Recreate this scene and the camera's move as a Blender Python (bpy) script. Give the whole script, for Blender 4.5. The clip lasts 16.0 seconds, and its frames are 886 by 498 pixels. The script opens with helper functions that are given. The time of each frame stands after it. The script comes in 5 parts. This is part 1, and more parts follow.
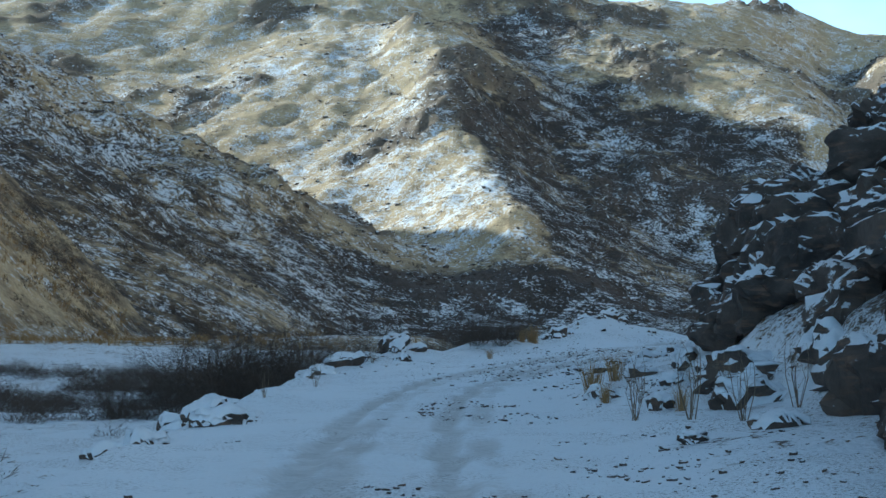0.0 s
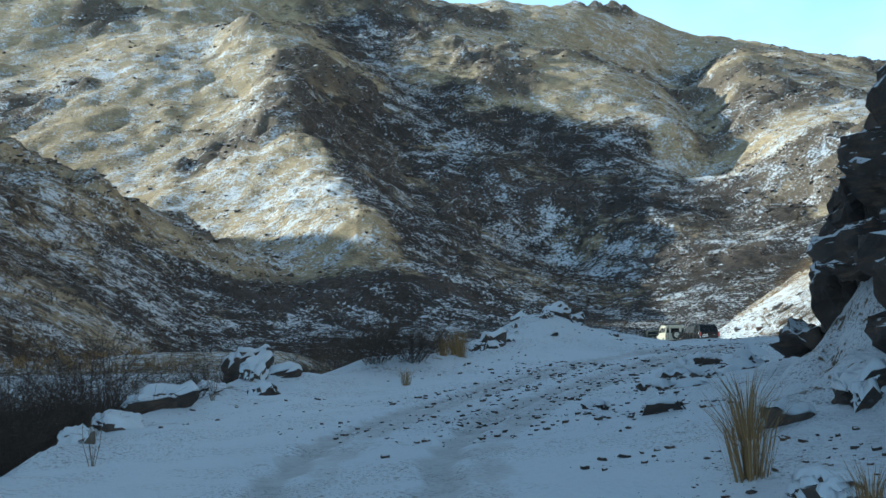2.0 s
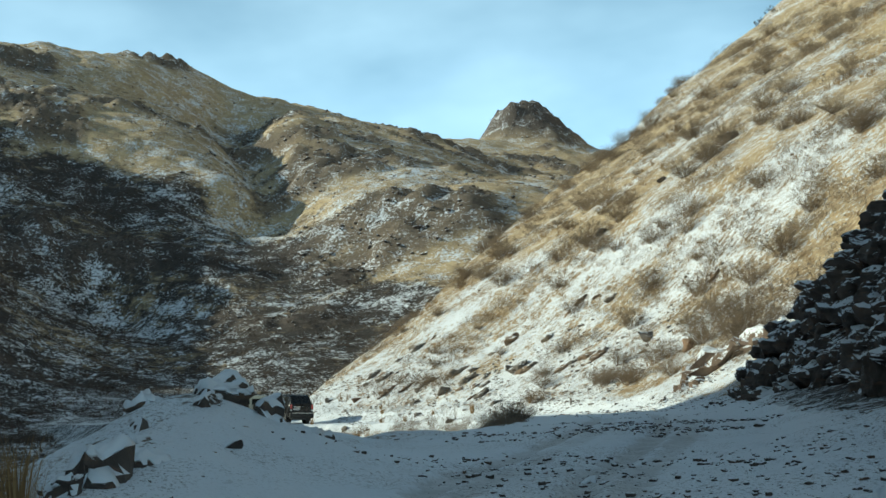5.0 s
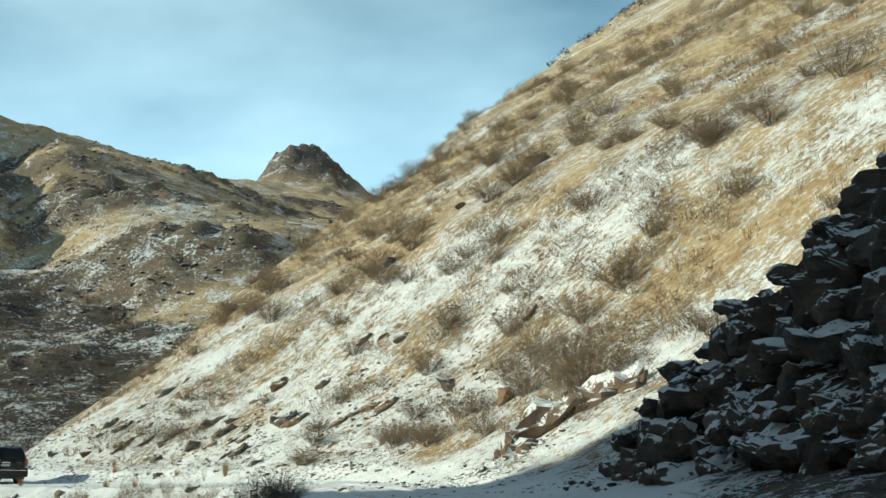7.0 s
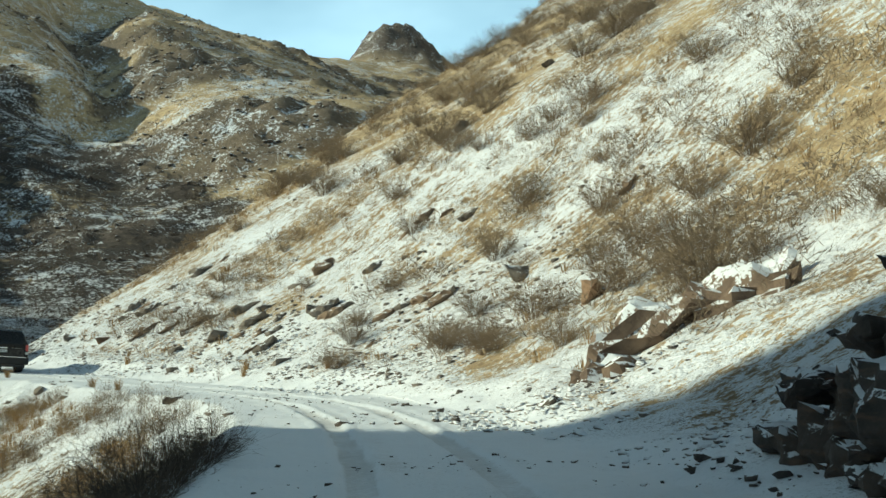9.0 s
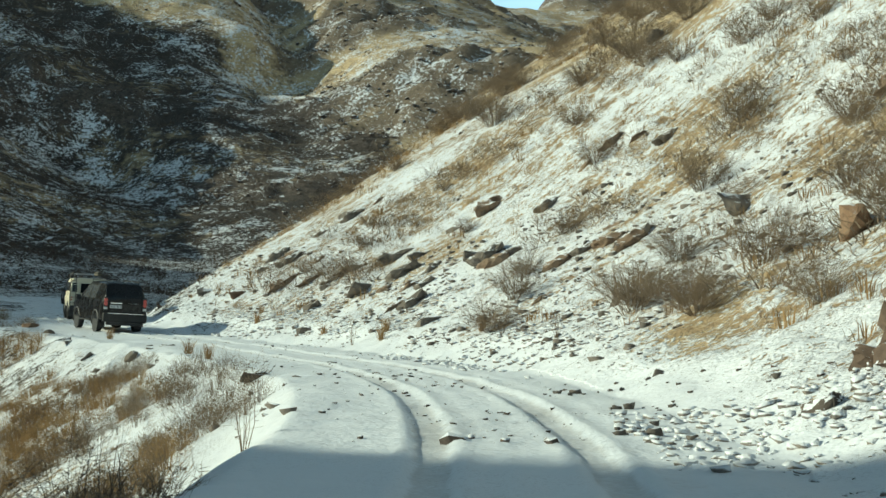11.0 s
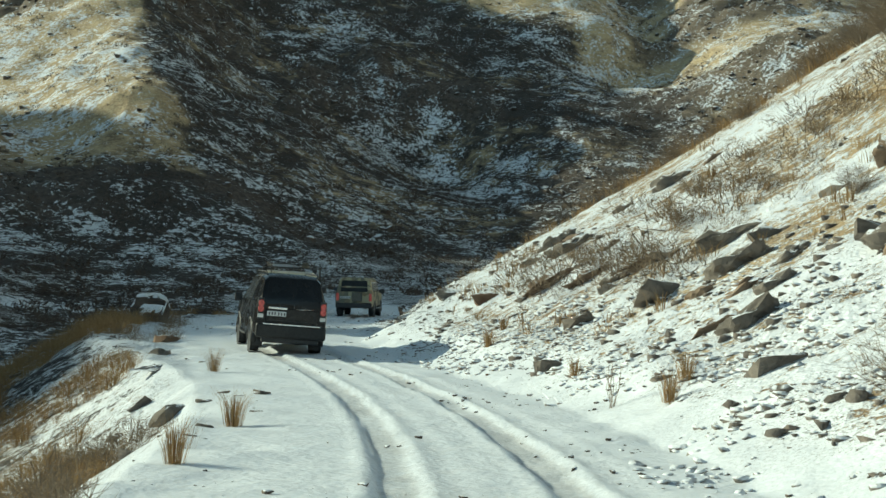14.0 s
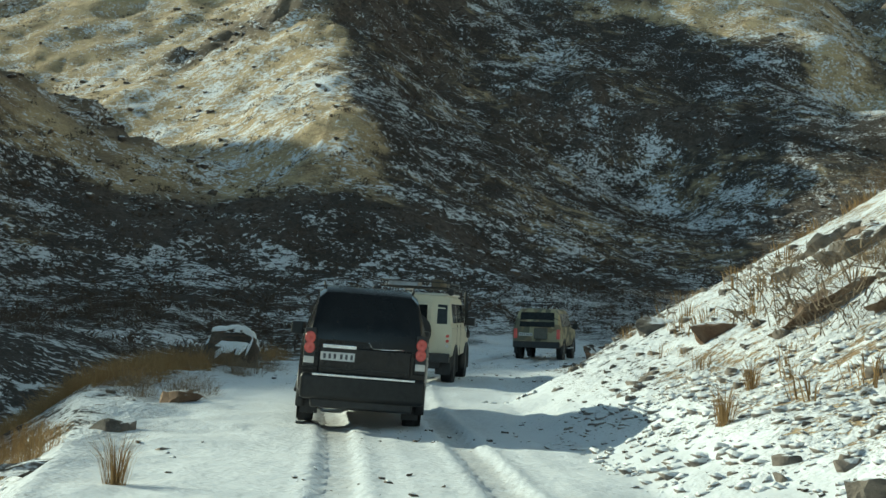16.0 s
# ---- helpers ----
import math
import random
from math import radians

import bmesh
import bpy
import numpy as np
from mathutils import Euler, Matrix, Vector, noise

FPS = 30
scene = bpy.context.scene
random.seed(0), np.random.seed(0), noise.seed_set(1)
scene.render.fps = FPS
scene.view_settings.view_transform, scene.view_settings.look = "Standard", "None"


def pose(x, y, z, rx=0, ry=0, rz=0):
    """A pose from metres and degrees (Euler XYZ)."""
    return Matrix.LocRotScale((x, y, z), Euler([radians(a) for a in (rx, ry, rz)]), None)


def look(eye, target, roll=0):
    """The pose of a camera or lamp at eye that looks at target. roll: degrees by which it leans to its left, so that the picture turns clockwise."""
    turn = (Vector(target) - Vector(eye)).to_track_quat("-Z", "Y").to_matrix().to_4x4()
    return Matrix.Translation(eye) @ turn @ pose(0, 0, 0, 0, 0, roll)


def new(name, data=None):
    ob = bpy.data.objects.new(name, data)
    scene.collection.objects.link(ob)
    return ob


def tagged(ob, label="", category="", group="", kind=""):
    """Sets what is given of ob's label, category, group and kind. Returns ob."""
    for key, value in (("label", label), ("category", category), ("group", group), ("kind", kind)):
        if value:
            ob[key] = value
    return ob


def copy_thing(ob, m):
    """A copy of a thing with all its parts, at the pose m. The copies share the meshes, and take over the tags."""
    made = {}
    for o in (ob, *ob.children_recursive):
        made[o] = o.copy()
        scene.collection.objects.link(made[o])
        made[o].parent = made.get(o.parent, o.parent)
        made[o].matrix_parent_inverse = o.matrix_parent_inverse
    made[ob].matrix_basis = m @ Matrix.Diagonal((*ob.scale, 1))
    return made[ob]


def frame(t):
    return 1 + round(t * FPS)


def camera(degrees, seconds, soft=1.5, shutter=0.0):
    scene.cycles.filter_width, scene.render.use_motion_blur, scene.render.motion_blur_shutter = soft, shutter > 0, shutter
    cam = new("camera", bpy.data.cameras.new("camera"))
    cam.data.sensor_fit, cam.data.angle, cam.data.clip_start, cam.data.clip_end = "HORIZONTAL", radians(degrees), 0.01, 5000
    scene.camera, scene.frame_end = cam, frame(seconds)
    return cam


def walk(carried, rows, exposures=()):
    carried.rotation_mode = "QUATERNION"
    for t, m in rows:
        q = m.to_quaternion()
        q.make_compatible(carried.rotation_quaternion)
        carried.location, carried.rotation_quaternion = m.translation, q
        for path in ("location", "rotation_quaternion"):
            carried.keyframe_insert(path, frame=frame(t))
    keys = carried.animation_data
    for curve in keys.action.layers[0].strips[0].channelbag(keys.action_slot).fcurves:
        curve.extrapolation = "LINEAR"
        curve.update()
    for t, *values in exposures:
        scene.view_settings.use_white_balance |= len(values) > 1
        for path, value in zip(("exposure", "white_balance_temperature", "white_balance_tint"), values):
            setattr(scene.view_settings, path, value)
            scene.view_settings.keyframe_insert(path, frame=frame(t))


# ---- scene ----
cam = camera(35.9, 16.0)
# stops, white balance and tint as the day brightens past the bend
EXPOSURE = [(0, 0.55, 5320, -2), (2.0, 0.38, 5480, -3), (3.0, 0.04, 5680, -4), (3.5, 0.04, 6020, -5), (5.2, -0.13, 6250, -8), (7.5, -0.12, 6670, -9), (10.3, -0.14, 6550, -13), (12, -0.1, 6500, -13), (16, 0.0, 6400, -13)]
PATH = [
    (0, (8.819, 3.041, -0.167), (8.713, 5.028, 0.033), -0.3),
    (0.5, (8.325, 7.179, -0.004), (8.231, 9.166, 0.202), -0.6),
    (1, (7.820, 11.311, 0.161), (7.762, 13.301, 0.357), -0.6),
    (1.5, (7.457, 15.397, 0.315), (7.480, 17.388, 0.503), -1.6),
    (2, (7.150, 19.164, 0.482), (7.277, 21.149, 0.692), -2.3),
    (2.5, (6.935, 22.848, 0.662), (7.130, 24.827, 0.876), -1.7),
    (3, (6.880, 26.232, 0.851), (7.167, 28.200, 1.062), -1.7),
    (3.5, (6.967, 29.364, 1.084), (7.382, 31.304, 1.334), -2.0),
    (4, (7.265, 32.419, 1.300), (7.831, 34.313, 1.604), -2.6),
    (4.5, (7.705, 35.565, 1.534), (8.388, 37.421, 1.834), -2.6),
    (5, (8.270, 37.730, 1.775), (9.040, 39.555, 2.049), -2.8),
    (5.2, (8.592, 38.712, 1.879), (9.394, 40.527, 2.131), -3.0),
    (7.3, (16.271, 53.518, 2.779), (17.346, 55.171, 3.113), -2.1),
    (7.5, (17.114, 54.772, 2.882), (18.184, 56.432, 3.196), -2.4),
    (8, (19.095, 57.369, 3.189), (20.126, 59.062, 3.454), -1.9),
    (8.2, (19.956, 58.448, 3.312), (20.966, 60.156, 3.560), -1.2),
    (10.3, (25.779, 67.934, 3.617), (26.615, 69.748, 3.708), 0.0),
    (10.5, (26.396, 69.060, 3.623), (27.199, 70.889, 3.719), 0.1),
    (11, (28.069, 72.182, 3.725), (28.767, 74.053, 3.830), 0.3),
    (11.5, (29.634, 75.514, 3.791), (30.232, 77.420, 3.887), 1.3),
    (12, (31.089, 78.725, 3.861), (31.610, 80.653, 3.974), 1.2),
    (12.5, (32.510, 82.248, 3.914), (32.964, 84.193, 4.009), 0.5),
    (13, (33.811, 85.899, 3.977), (34.178, 87.864, 4.050), 0.8),
    (13.5, (34.949, 89.537, 4.059), (35.231, 91.515, 4.145), 1.7),
    (14, (35.919, 93.083, 4.162), (36.100, 95.072, 4.267), 1.7),
    (14.5, (36.640, 96.844, 4.212), (36.721, 98.839, 4.319), 1.9),
    (15, (37.136, 100.612, 4.239), (37.117, 102.609, 4.355), 2.4),
    (15.5, (37.569, 104.787, 4.296), (37.474, 106.781, 4.421), 2.1),
    (16, (37.740, 108.526, 4.297), (37.598, 110.515, 4.451), 2.0),
]
walk(cam, [(t, look(e, g, r)) for t, e, g, r in PATH], EXPOSURE)

# ---------------------------------------------------------------- world, sun
SUN_AZ, SUN_EL = 294.0, 23.5      # where the sun stands, clockwise from +y, and its height
world = bpy.data.worlds.new("sky")
scene.world = world
world.use_nodes = True
wn, wl = world.node_tree.nodes, world.node_tree.links
wn.clear()
w_out, w_bg, w_sky = wn.new("ShaderNodeOutputWorld"), wn.new("ShaderNodeBackground"), wn.new("ShaderNodeTexSky")
w_sky.sky_type, w_sky.sun_disc = "NISHITA", False
w_sky.sun_elevation, w_sky.sun_rotation = radians(SUN_EL), radians(SUN_AZ)
w_sky.altitude, w_sky.air_density, w_sky.dust_density = 1200, 1.0, 0.6
w_bg.inputs["Strength"].default_value = 0.0375
# thin high cloud, drawn out along the wind
w_tc, w_map, w_cl = wn.new("ShaderNodeTexCoord"), wn.new("ShaderNodeMapping"), wn.new("ShaderNodeTexNoise")
w_map.inputs["Scale"].default_value = (1.6, 1.1, 3.4)
w_map.inputs["Rotation"].default_value = (0.2, 0.35, 0.6)
w_cl.inputs["Scale"].default_value, w_cl.inputs["Detail"].default_value, w_cl.inputs["Roughness"].default_value = 1.7, 5, 0.48
w_ramp, w_mix = wn.new("ShaderNodeMapRange"), wn.new("ShaderNodeMix")
w_ramp.inputs["From Min"].default_value, w_ramp.inputs["From Max"].default_value = 0.30, 0.66
w_ramp.inputs["To Max"].default_value = 0.82
w_mix.data_type = "RGBA"
w_mix.inputs[7].default_value = (26.5, 32, 37.5, 1)
wl.new(w_tc.outputs["Generated"], w_map.inputs["Vector"])
wl.new(w_map.outputs["Vector"], w_cl.inputs["Vector"])
wl.new(w_cl.outputs["Fac"], w_ramp.inputs["Value"])
w_low = wn.new("ShaderNodeMath")
w_low.operation = "MULTIPLY"
wl.new(w_ramp.outputs["Result"], w_low.inputs[0])
wl.new(w_low.outputs[0], w_mix.inputs[0])
wl.new(w_sky.outputs["Color"], w_mix.inputs[6])
w_sep, w_haze, w_pow, w_mul = wn.new("ShaderNodeSeparateXYZ"), wn.new("ShaderNodeMath"), wn.new("ShaderNodeMath"), wn.new("ShaderNodeMix")
wl.new(w_tc.outputs["Generated"], w_sep.inputs[0])
w_haze.operation, w_pow.operation = "SUBTRACT", "POWER"
w_haze.use_clamp = True
w_haze.inputs[0].default_value, w_pow.inputs[1].default_value = 1.0, 3.0
wl.new(w_sep.outputs["Z"], w_haze.inputs[1])
wl.new(w_haze.outputs[0], w_pow.inputs[0])
wl.new(w_haze.outputs[0], w_low.inputs[1])
w_mul.data_type, w_mul.blend_type = "RGBA", "ADD"
w_mul.inputs[7].default_value = (10.5, 22, 34.5, 1)
wl.new(w_pow.outputs[0], w_mul.inputs[0])
wl.new(w_mix.outputs[2], w_mul.inputs[6])
wl.new(w_mul.outputs[2], w_bg.inputs["Color"])
wl.new(w_bg.outputs["Background"], w_out.inputs["Surface"])

sun = new("sun", bpy.data.lights.new("sun", "SUN"))
sun.data.energy, sun.data.angle, sun.data.color = 5.0, radians(0.55), (1.0, 0.93, 0.80)
_a, _e = radians(SUN_AZ), radians(SUN_EL)
sun.matrix_world = look((math.sin(_a) * math.cos(_e) * 300, math.cos(_a) * math.cos(_e) * 300, math.sin(_e) * 300), (0, 0, 0))


# ---------------------------------------------------------------- materials
class Mat:
    """A node material with short calls for the usual nodes."""

    def __init__(self, name, rough=0.8, metal=0.0):
        self.m = bpy.data.materials.new(name)
        self.m.use_nodes = True
        self.n, self.l = self.m.node_tree.nodes, self.m.node_tree.links
        self.b = self.n["Principled BSDF"]
        self.b.inputs["Roughness"].default_value = rough
        self.b.inputs["Metallic"].default_value = metal

    def put(self, socket, value):
        if isinstance(value, bpy.types.NodeSocket):
            self.l.new(value, socket)
        elif isinstance(value, tuple) and len(value) == 3 and socket.type == "RGBA":
            socket.default_value = (*value, 1)
        else:
            socket.default_value = value

    def place(self, scale=(1, 1, 1), own=False):
        tc = self.n.new("ShaderNodeTexCoord") if own else self.n.new("ShaderNodeNewGeometry")
        mp = self.n.new("ShaderNodeMapping")
        mp.inputs["Scale"].default_value = scale
        self.l.new(tc.outputs["Object" if own else "Position"], mp.inputs["Vector"])
        return mp.outputs["Vector"]

    def noise(self, vec, scale, detail=4.0, rough=0.55, warp=0.0):
        t = self.n.new("ShaderNodeTexNoise")
        self.l.new(vec, t.inputs["Vector"])
        t.inputs["Scale"].default_value, t.inputs["Detail"].default_value = scale, detail
        t.inputs["Roughness"].default_value, t.inputs["Distortion"].default_value = rough, warp
        return t.outputs["Fac"]

    def ramp(self, value, a, b, lo=0.0, hi=1.0):
        r = self.n.new("ShaderNodeMapRange")
        r.interpolation_type = "SMOOTHSTEP"
        for k, v in (("Value", value), ("From Min", a), ("From Max", b), ("To Min", lo), ("To Max", hi)):
            self.put(r.inputs[k], v)
        return r.outputs["Result"]

    def math(self, op, a, b=0.0):
        t = self.n.new("ShaderNodeMath")
        t.operation = op
        self.put(t.inputs[0], a)
        self.put(t.inputs[1], b)
        return t.outputs[0]

    def mix(self, fac, a, b, kind="MIX"):
        t = self.n.new("ShaderNodeMix")
        t.data_type, t.blend_type = "RGBA", kind
        self.put(t.inputs[0], fac)
        self.put(t.inputs[6], a)
        self.put(t.inputs[7], b)
        return t.outputs[2]

    def n_mix(self, fac, a, b):
        t = self.n.new("ShaderNodeMix")
        for k, v in ((0, fac), (2, a), (3, b)):
            self.put(t.inputs[k], v)
        return t.outputs[0]

    def attr(self, name):
        t = self.n.new("ShaderNodeAttribute")
        t.attribute_name = name
        return t.outputs["Fac"]

    def rand(self):
        return self.n.new("ShaderNodeObjectInfo").outputs["Random"]

    def island(self):
        return self.n.new("ShaderNodeNewGeometry").outputs["Random Per Island"]

    def up(self):
        s = self.n.new("ShaderNodeSeparateXYZ")
        self.l.new(self.n.new("ShaderNodeNewGeometry").outputs["Normal"], s.inputs[0])
        return s.outputs["Z"]

    def bump(self, height, strength=0.5, distance=0.02):
        t = self.n.new("ShaderNodeBump")
        t.inputs["Strength"].default_value, t.inputs["Distance"].default_value = strength, distance
        self.l.new(height, t.inputs["Height"])
        self.l.new(t.outputs["Normal"], self.b.inputs["Normal"])

    def color(self, value):
        self.put(self.b.inputs["Base Color"], value)
        return self

    def rough(self, value):
        self.put(self.b.inputs["Roughness"], value)
        return self


SNOW = (0.80, 0.82, 0.85)


def ground_material():
    m = Mat("snowy_ground", 0.85)
    p = m.place()
    snow_a, grass_a, road_a = m.attr("snow"), m.attr("grass"), m.attr("track")
    big = m.noise(p, 0.035, 5, 0.6)
    mid = m.noise(p, 0.33, 6, 0.65, 0.4)
    small = m.noise(p, 2.6, 5, 0.7)
    fine = m.noise(p, 13.0, 3, 0.6)
    grass = m.mix(m.ramp(mid, 0.32, 0.68), (0.23, 0.15, 0.08), (0.54, 0.40, 0.225))
    grass = m.mix(m.ramp(small, 0.35, 0.7), grass, (0.58, 0.455, 0.275))
    # scrub's own brown, taken darker to deepen the shade on the slopes
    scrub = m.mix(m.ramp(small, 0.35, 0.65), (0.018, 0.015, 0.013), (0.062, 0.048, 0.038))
    cover = m.math("ADD", m.math("MULTIPLY", big, 0.5), m.math("MULTIPLY", mid, 0.5))
    rock = m.mix(m.ramp(m.noise(p, 1.1, 6, 0.7, 0.8), 0.35, 0.65), (0.035, 0.028, 0.024), (0.15, 0.115, 0.09))
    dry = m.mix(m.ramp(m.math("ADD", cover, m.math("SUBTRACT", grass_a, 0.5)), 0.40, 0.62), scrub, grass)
    dry = m.mix(m.attr("stony"), dry, rock)
    lump = m.math("ADD", m.math("MULTIPLY", mid, 0.26), m.math("ADD", m.math("MULTIPLY", small, 0.44), m.math("MULTIPLY", fine, 0.30)))
    lump = m.math("ADD", m.math("MULTIPLY", m.math("SUBTRACT", lump, 0.5), 1.7), 0.5)
    patch = m.math("ADD", m.math("MULTIPLY", m.noise(p, 1.3, 5, 0.75, 0.5), 0.62), m.math("MULTIPLY", m.noise(p, 0.16, 4, 0.65), 0.38))
    patch = m.math("ADD", m.math("MULTIPLY", m.math("SUBTRACT", patch, 0.5), 2.9), 0.5)
    lump = m.n_mix(m.attr("hill"), lump, patch)
    snow = m.ramp(m.math("ADD", lump, m.math("SUBTRACT", snow_a, 0.5)), 0.46, 0.55)
    snow_col = m.mix(m.ramp(big, 0.3, 0.7), (0.74, 0.77, 0.81), SNOW)
    col = m.mix(snow, dry, snow_col)
    dirt = m.mix(m.ramp(small, 0.3, 0.7), (0.25, 0.22, 0.19), (0.54, 0.52, 0.50))
    worn = m.ramp(m.math("ADD", m.math("MULTIPLY", road_a, 0.85), m.math("MULTIPLY", m.math("SUBTRACT", lump, 0.5), 1.0)), 0.35, 0.85, 0.0, 0.62)
    specks = m.math("MULTIPLY", m.ramp(m.noise(p, 24, 4, 0.7), 0.55, 0.60), m.ramp(snow_a, 0.66, 0.86, 0.85, 0.12))
    clods = m.math("MULTIPLY", m.ramp(m.noise(p, 6.5, 4, 0.65), 0.62, 0.67), m.ramp(snow_a, 0.66, 0.86, 0.7, 0.0))
    bare = m.math("MULTIPLY", m.math("MAXIMUM", specks, clods), m.ramp(m.noise(p, 0.55, 3, 0.6), 0.44, 0.58, 0.12, 1.0))
    m.color(m.mix(bare, m.mix(worn, col, dirt), (0.13, 0.11, 0.095)))
    m.rough(m.ramp(snow, 0, 1, 0.95, 0.6))
    clumps = m.math("ADD", m.math("MULTIPLY", mid, 2.4), m.math("MULTIPLY", m.noise(p, 0.95, 4, 0.7), 2.2))
    relief = m.math("ADD", m.math("ADD", clumps, m.math("MULTIPLY", small, 0.7)), m.math("ADD", m.math("MULTIPLY", fine, 0.35), m.math("MULTIPLY", snow, 0.25)))
    m.bump(m.math("MULTIPLY", relief, m.ramp(snow_a, 0.56, 0.78, 1.0, 0.28)), 0.9, 0.12)
    return m.m


def rock_material():
    m = Mat("dark_rock", 0.85)
    p = m.place()
    a, b, c = m.noise(p, 0.9, 6, 0.65, 0.6), m.noise(p, 6.0, 5, 0.7), m.noise(m.place((1, 1, 4)), 2.0, 4, 0.6)
    col = m.mix(m.ramp(a, 0.3, 0.7), (0.035, 0.029, 0.026), (0.12, 0.092, 0.073))
    col = m.mix(m.ramp(c, 0.5, 0.75), col, (0.17, 0.105, 0.068))
    col = m.mix(m.ramp(b, 0.55, 0.8, 0, 0.6), col, (0.20, 0.185, 0.165))
    dust = m.ramp(m.math("ADD", m.up(), m.math("MULTIPLY", m.math("SUBTRACT", m.math("ADD", m.math("MULTIPLY", a, 0.45), m.math("MULTIPLY", b, 0.55)), 0.5), 2.2)), 0.60, 0.70)
    m.color(m.mix(dust, col, SNOW))
    m.bump(m.math("ADD", b, m.math("MULTIPLY", a, 1.5)), 0.9, 0.05)
    return m.m


def snow_material():
    m = Mat("snow_cap", 0.6)
    p = m.place()
    n = m.noise(p, 5.0, 5, 0.6)
    m.color(m.mix(m.ramp(n, 0.3, 0.7), (0.72, 0.75, 0.79), SNOW))
    m.bump(n, 0.5, 0.04)
    return m.m


def twig_material(name, dark, pale):
    m = Mat(name, 0.9)
    n = m.noise(m.place(), 1.7, 3)
    m.color(m.mix(m.math("ADD", m.math("MULTIPLY", m.island(), 0.6), m.math("MULTIPLY", n, 0.4)), dark, pale))
    return m.m


GROUND, ROCK, SNOWCAP = ground_material(), rock_material(), snow_material()
TWIG = twig_material("bare_twigs", (0.095, 0.068, 0.046), (0.30, 0.225, 0.15))
TWIG_DARK = twig_material("dark_twigs", (0.036, 0.028, 0.023), (0.14, 0.104, 0.078))
STRAW = twig_material("dry_grass", (0.20, 0.115, 0.045), (0.46, 0.30, 0.135))


# ---------------------------------------------------------------- the lie of the land
ROAD = np.array([(11.0, -22, -2.4), (9.9, -8, -2.15), (8.8, 3, -1.75), (8.1, 9, -1.5), (7.45, 15.4, -1.2), (6.95, 22.8, -0.85), (6.9, 29.4, -0.45),
                 (7.6, 35.6, 0.0), (10.2, 43.0, 0.62), (13.1, 48.9, 1.1), (16.3, 53.5, 1.4), (20.0, 58.4, 1.75), (25.8, 67.9, 2.05), (29.7, 75.5, 2.25), (33.9, 85.9, 2.45),
                 (36.0, 93.1, 2.6), (37.2, 100.6, 2.7), (37.6, 108.5, 2.75), (37.2, 117, 2.9), (36.0, 126, 3.12), (34.7, 134.5, 3.5), (34.4, 141, 3.75), (35.2, 149, 3.95),
                 (36.9, 159, 4.2), (37.9, 170, 4.6), (38.2, 180, 4.9), (38.0, 200, 5.2), (36, 225, 6)])


def hash01(i, j, seed):
    v = np.sin(i * 127.1 + j * 311.7 + seed * 74.7) * 43758.5453
    return v - np.floor(v)


def lattice(x, y, seed=0):
    """Smooth value noise, 0 to 1, on arrays."""
    i, j = np.floor(x), np.floor(y)
    u, v = x - i, y - j
    u, v = u * u * u * (u * (u * 6 - 15) + 10), v * v * v * (v * (v * 6 - 15) + 10)
    a, b, c, d = hash01(i, j, seed), hash01(i + 1, j, seed), hash01(i, j + 1, seed), hash01(i + 1, j + 1, seed)
    return (a * (1 - u) + b * u) * (1 - v) + (c * (1 - u) + d * u) * v


def fbm(x, y, size, octaves=4, seed=0, gain=0.5):
    """Layered noise round 0, largest lumps of that size in metres."""
    out, amp, total = np.zeros(np.shape(x)), 1.0, 0.0
    for k in range(octaves):
        c, s = math.cos(0.7 * k), math.sin(0.7 * k)
        out = out + amp * (lattice((c * x - s * y) / size + 17 * k, (s * x + c * y) / size, seed + k) - 0.5) * 2
        total += amp
        size, amp = size * 0.48, amp * gain
    return out / total


def polyline(x, y, line):
    """Distance to a line of points, signed distance (right of it positive), the third value of the nearest place, and how far along it lies."""
    best = np.full(np.shape(x), 1e9)
    side, third, along, run = np.zeros_like(best), np.zeros_like(best), np.zeros_like(best), 0.0
    for a, b in zip(line[:-1], line[1:]):
        dx, dy = b[0] - a[0], b[1] - a[1]
        n = math.hypot(dx, dy)
        k = np.clip(((x - a[0]) * dx + (y - a[1]) * dy) / n**2, 0, 1)
        ex, ey = x - a[0] - k * dx, y - a[1] - k * dy
        d = np.hypot(ex, ey)
        near = d < best
        best = np.where(near, d, best)
        side = np.where(near, np.sign(ex * dy - ey * dx) * d, side)
        third = np.where(near, a[2] + k * (b[2] - a[2]), third)
        along = np.where(near, run + k * n, along)
        run += n
    return best, side, third, along


def step(v, a, b):
    k = np.clip((v - a) / (b - a), 0, 1)
    return k * k * (3 - 2 * k)


def soft_max(a, b, w):
    k = np.clip(0.5 + 0.5 * (a - b) / w, 0, 1)
    return b + (a - b) * k + w * k * (1 - k)


def smooth_road(line):
    """The road's middle line, rounded at its bends."""
    pts = [np.array(p, float) for p in line]
    out = []
    for i in range(len(pts) - 1):
        p0, p1, p2, p3 = pts[max(i - 1, 0)], pts[i], pts[i + 1], pts[min(i + 2, len(pts) - 1)]
        for k in range(4):
            t = k / 4
            out.append(0.5 * (2 * p1 + (p2 - p0) * t + (2 * p0 - 5 * p1 + 4 * p2 - p3) * t**2 + (3 * p1 - p0 - 3 * p2 + p3) * t**3))
    return out + [pts[-1]]


TRACK = smooth_road(ROAD)
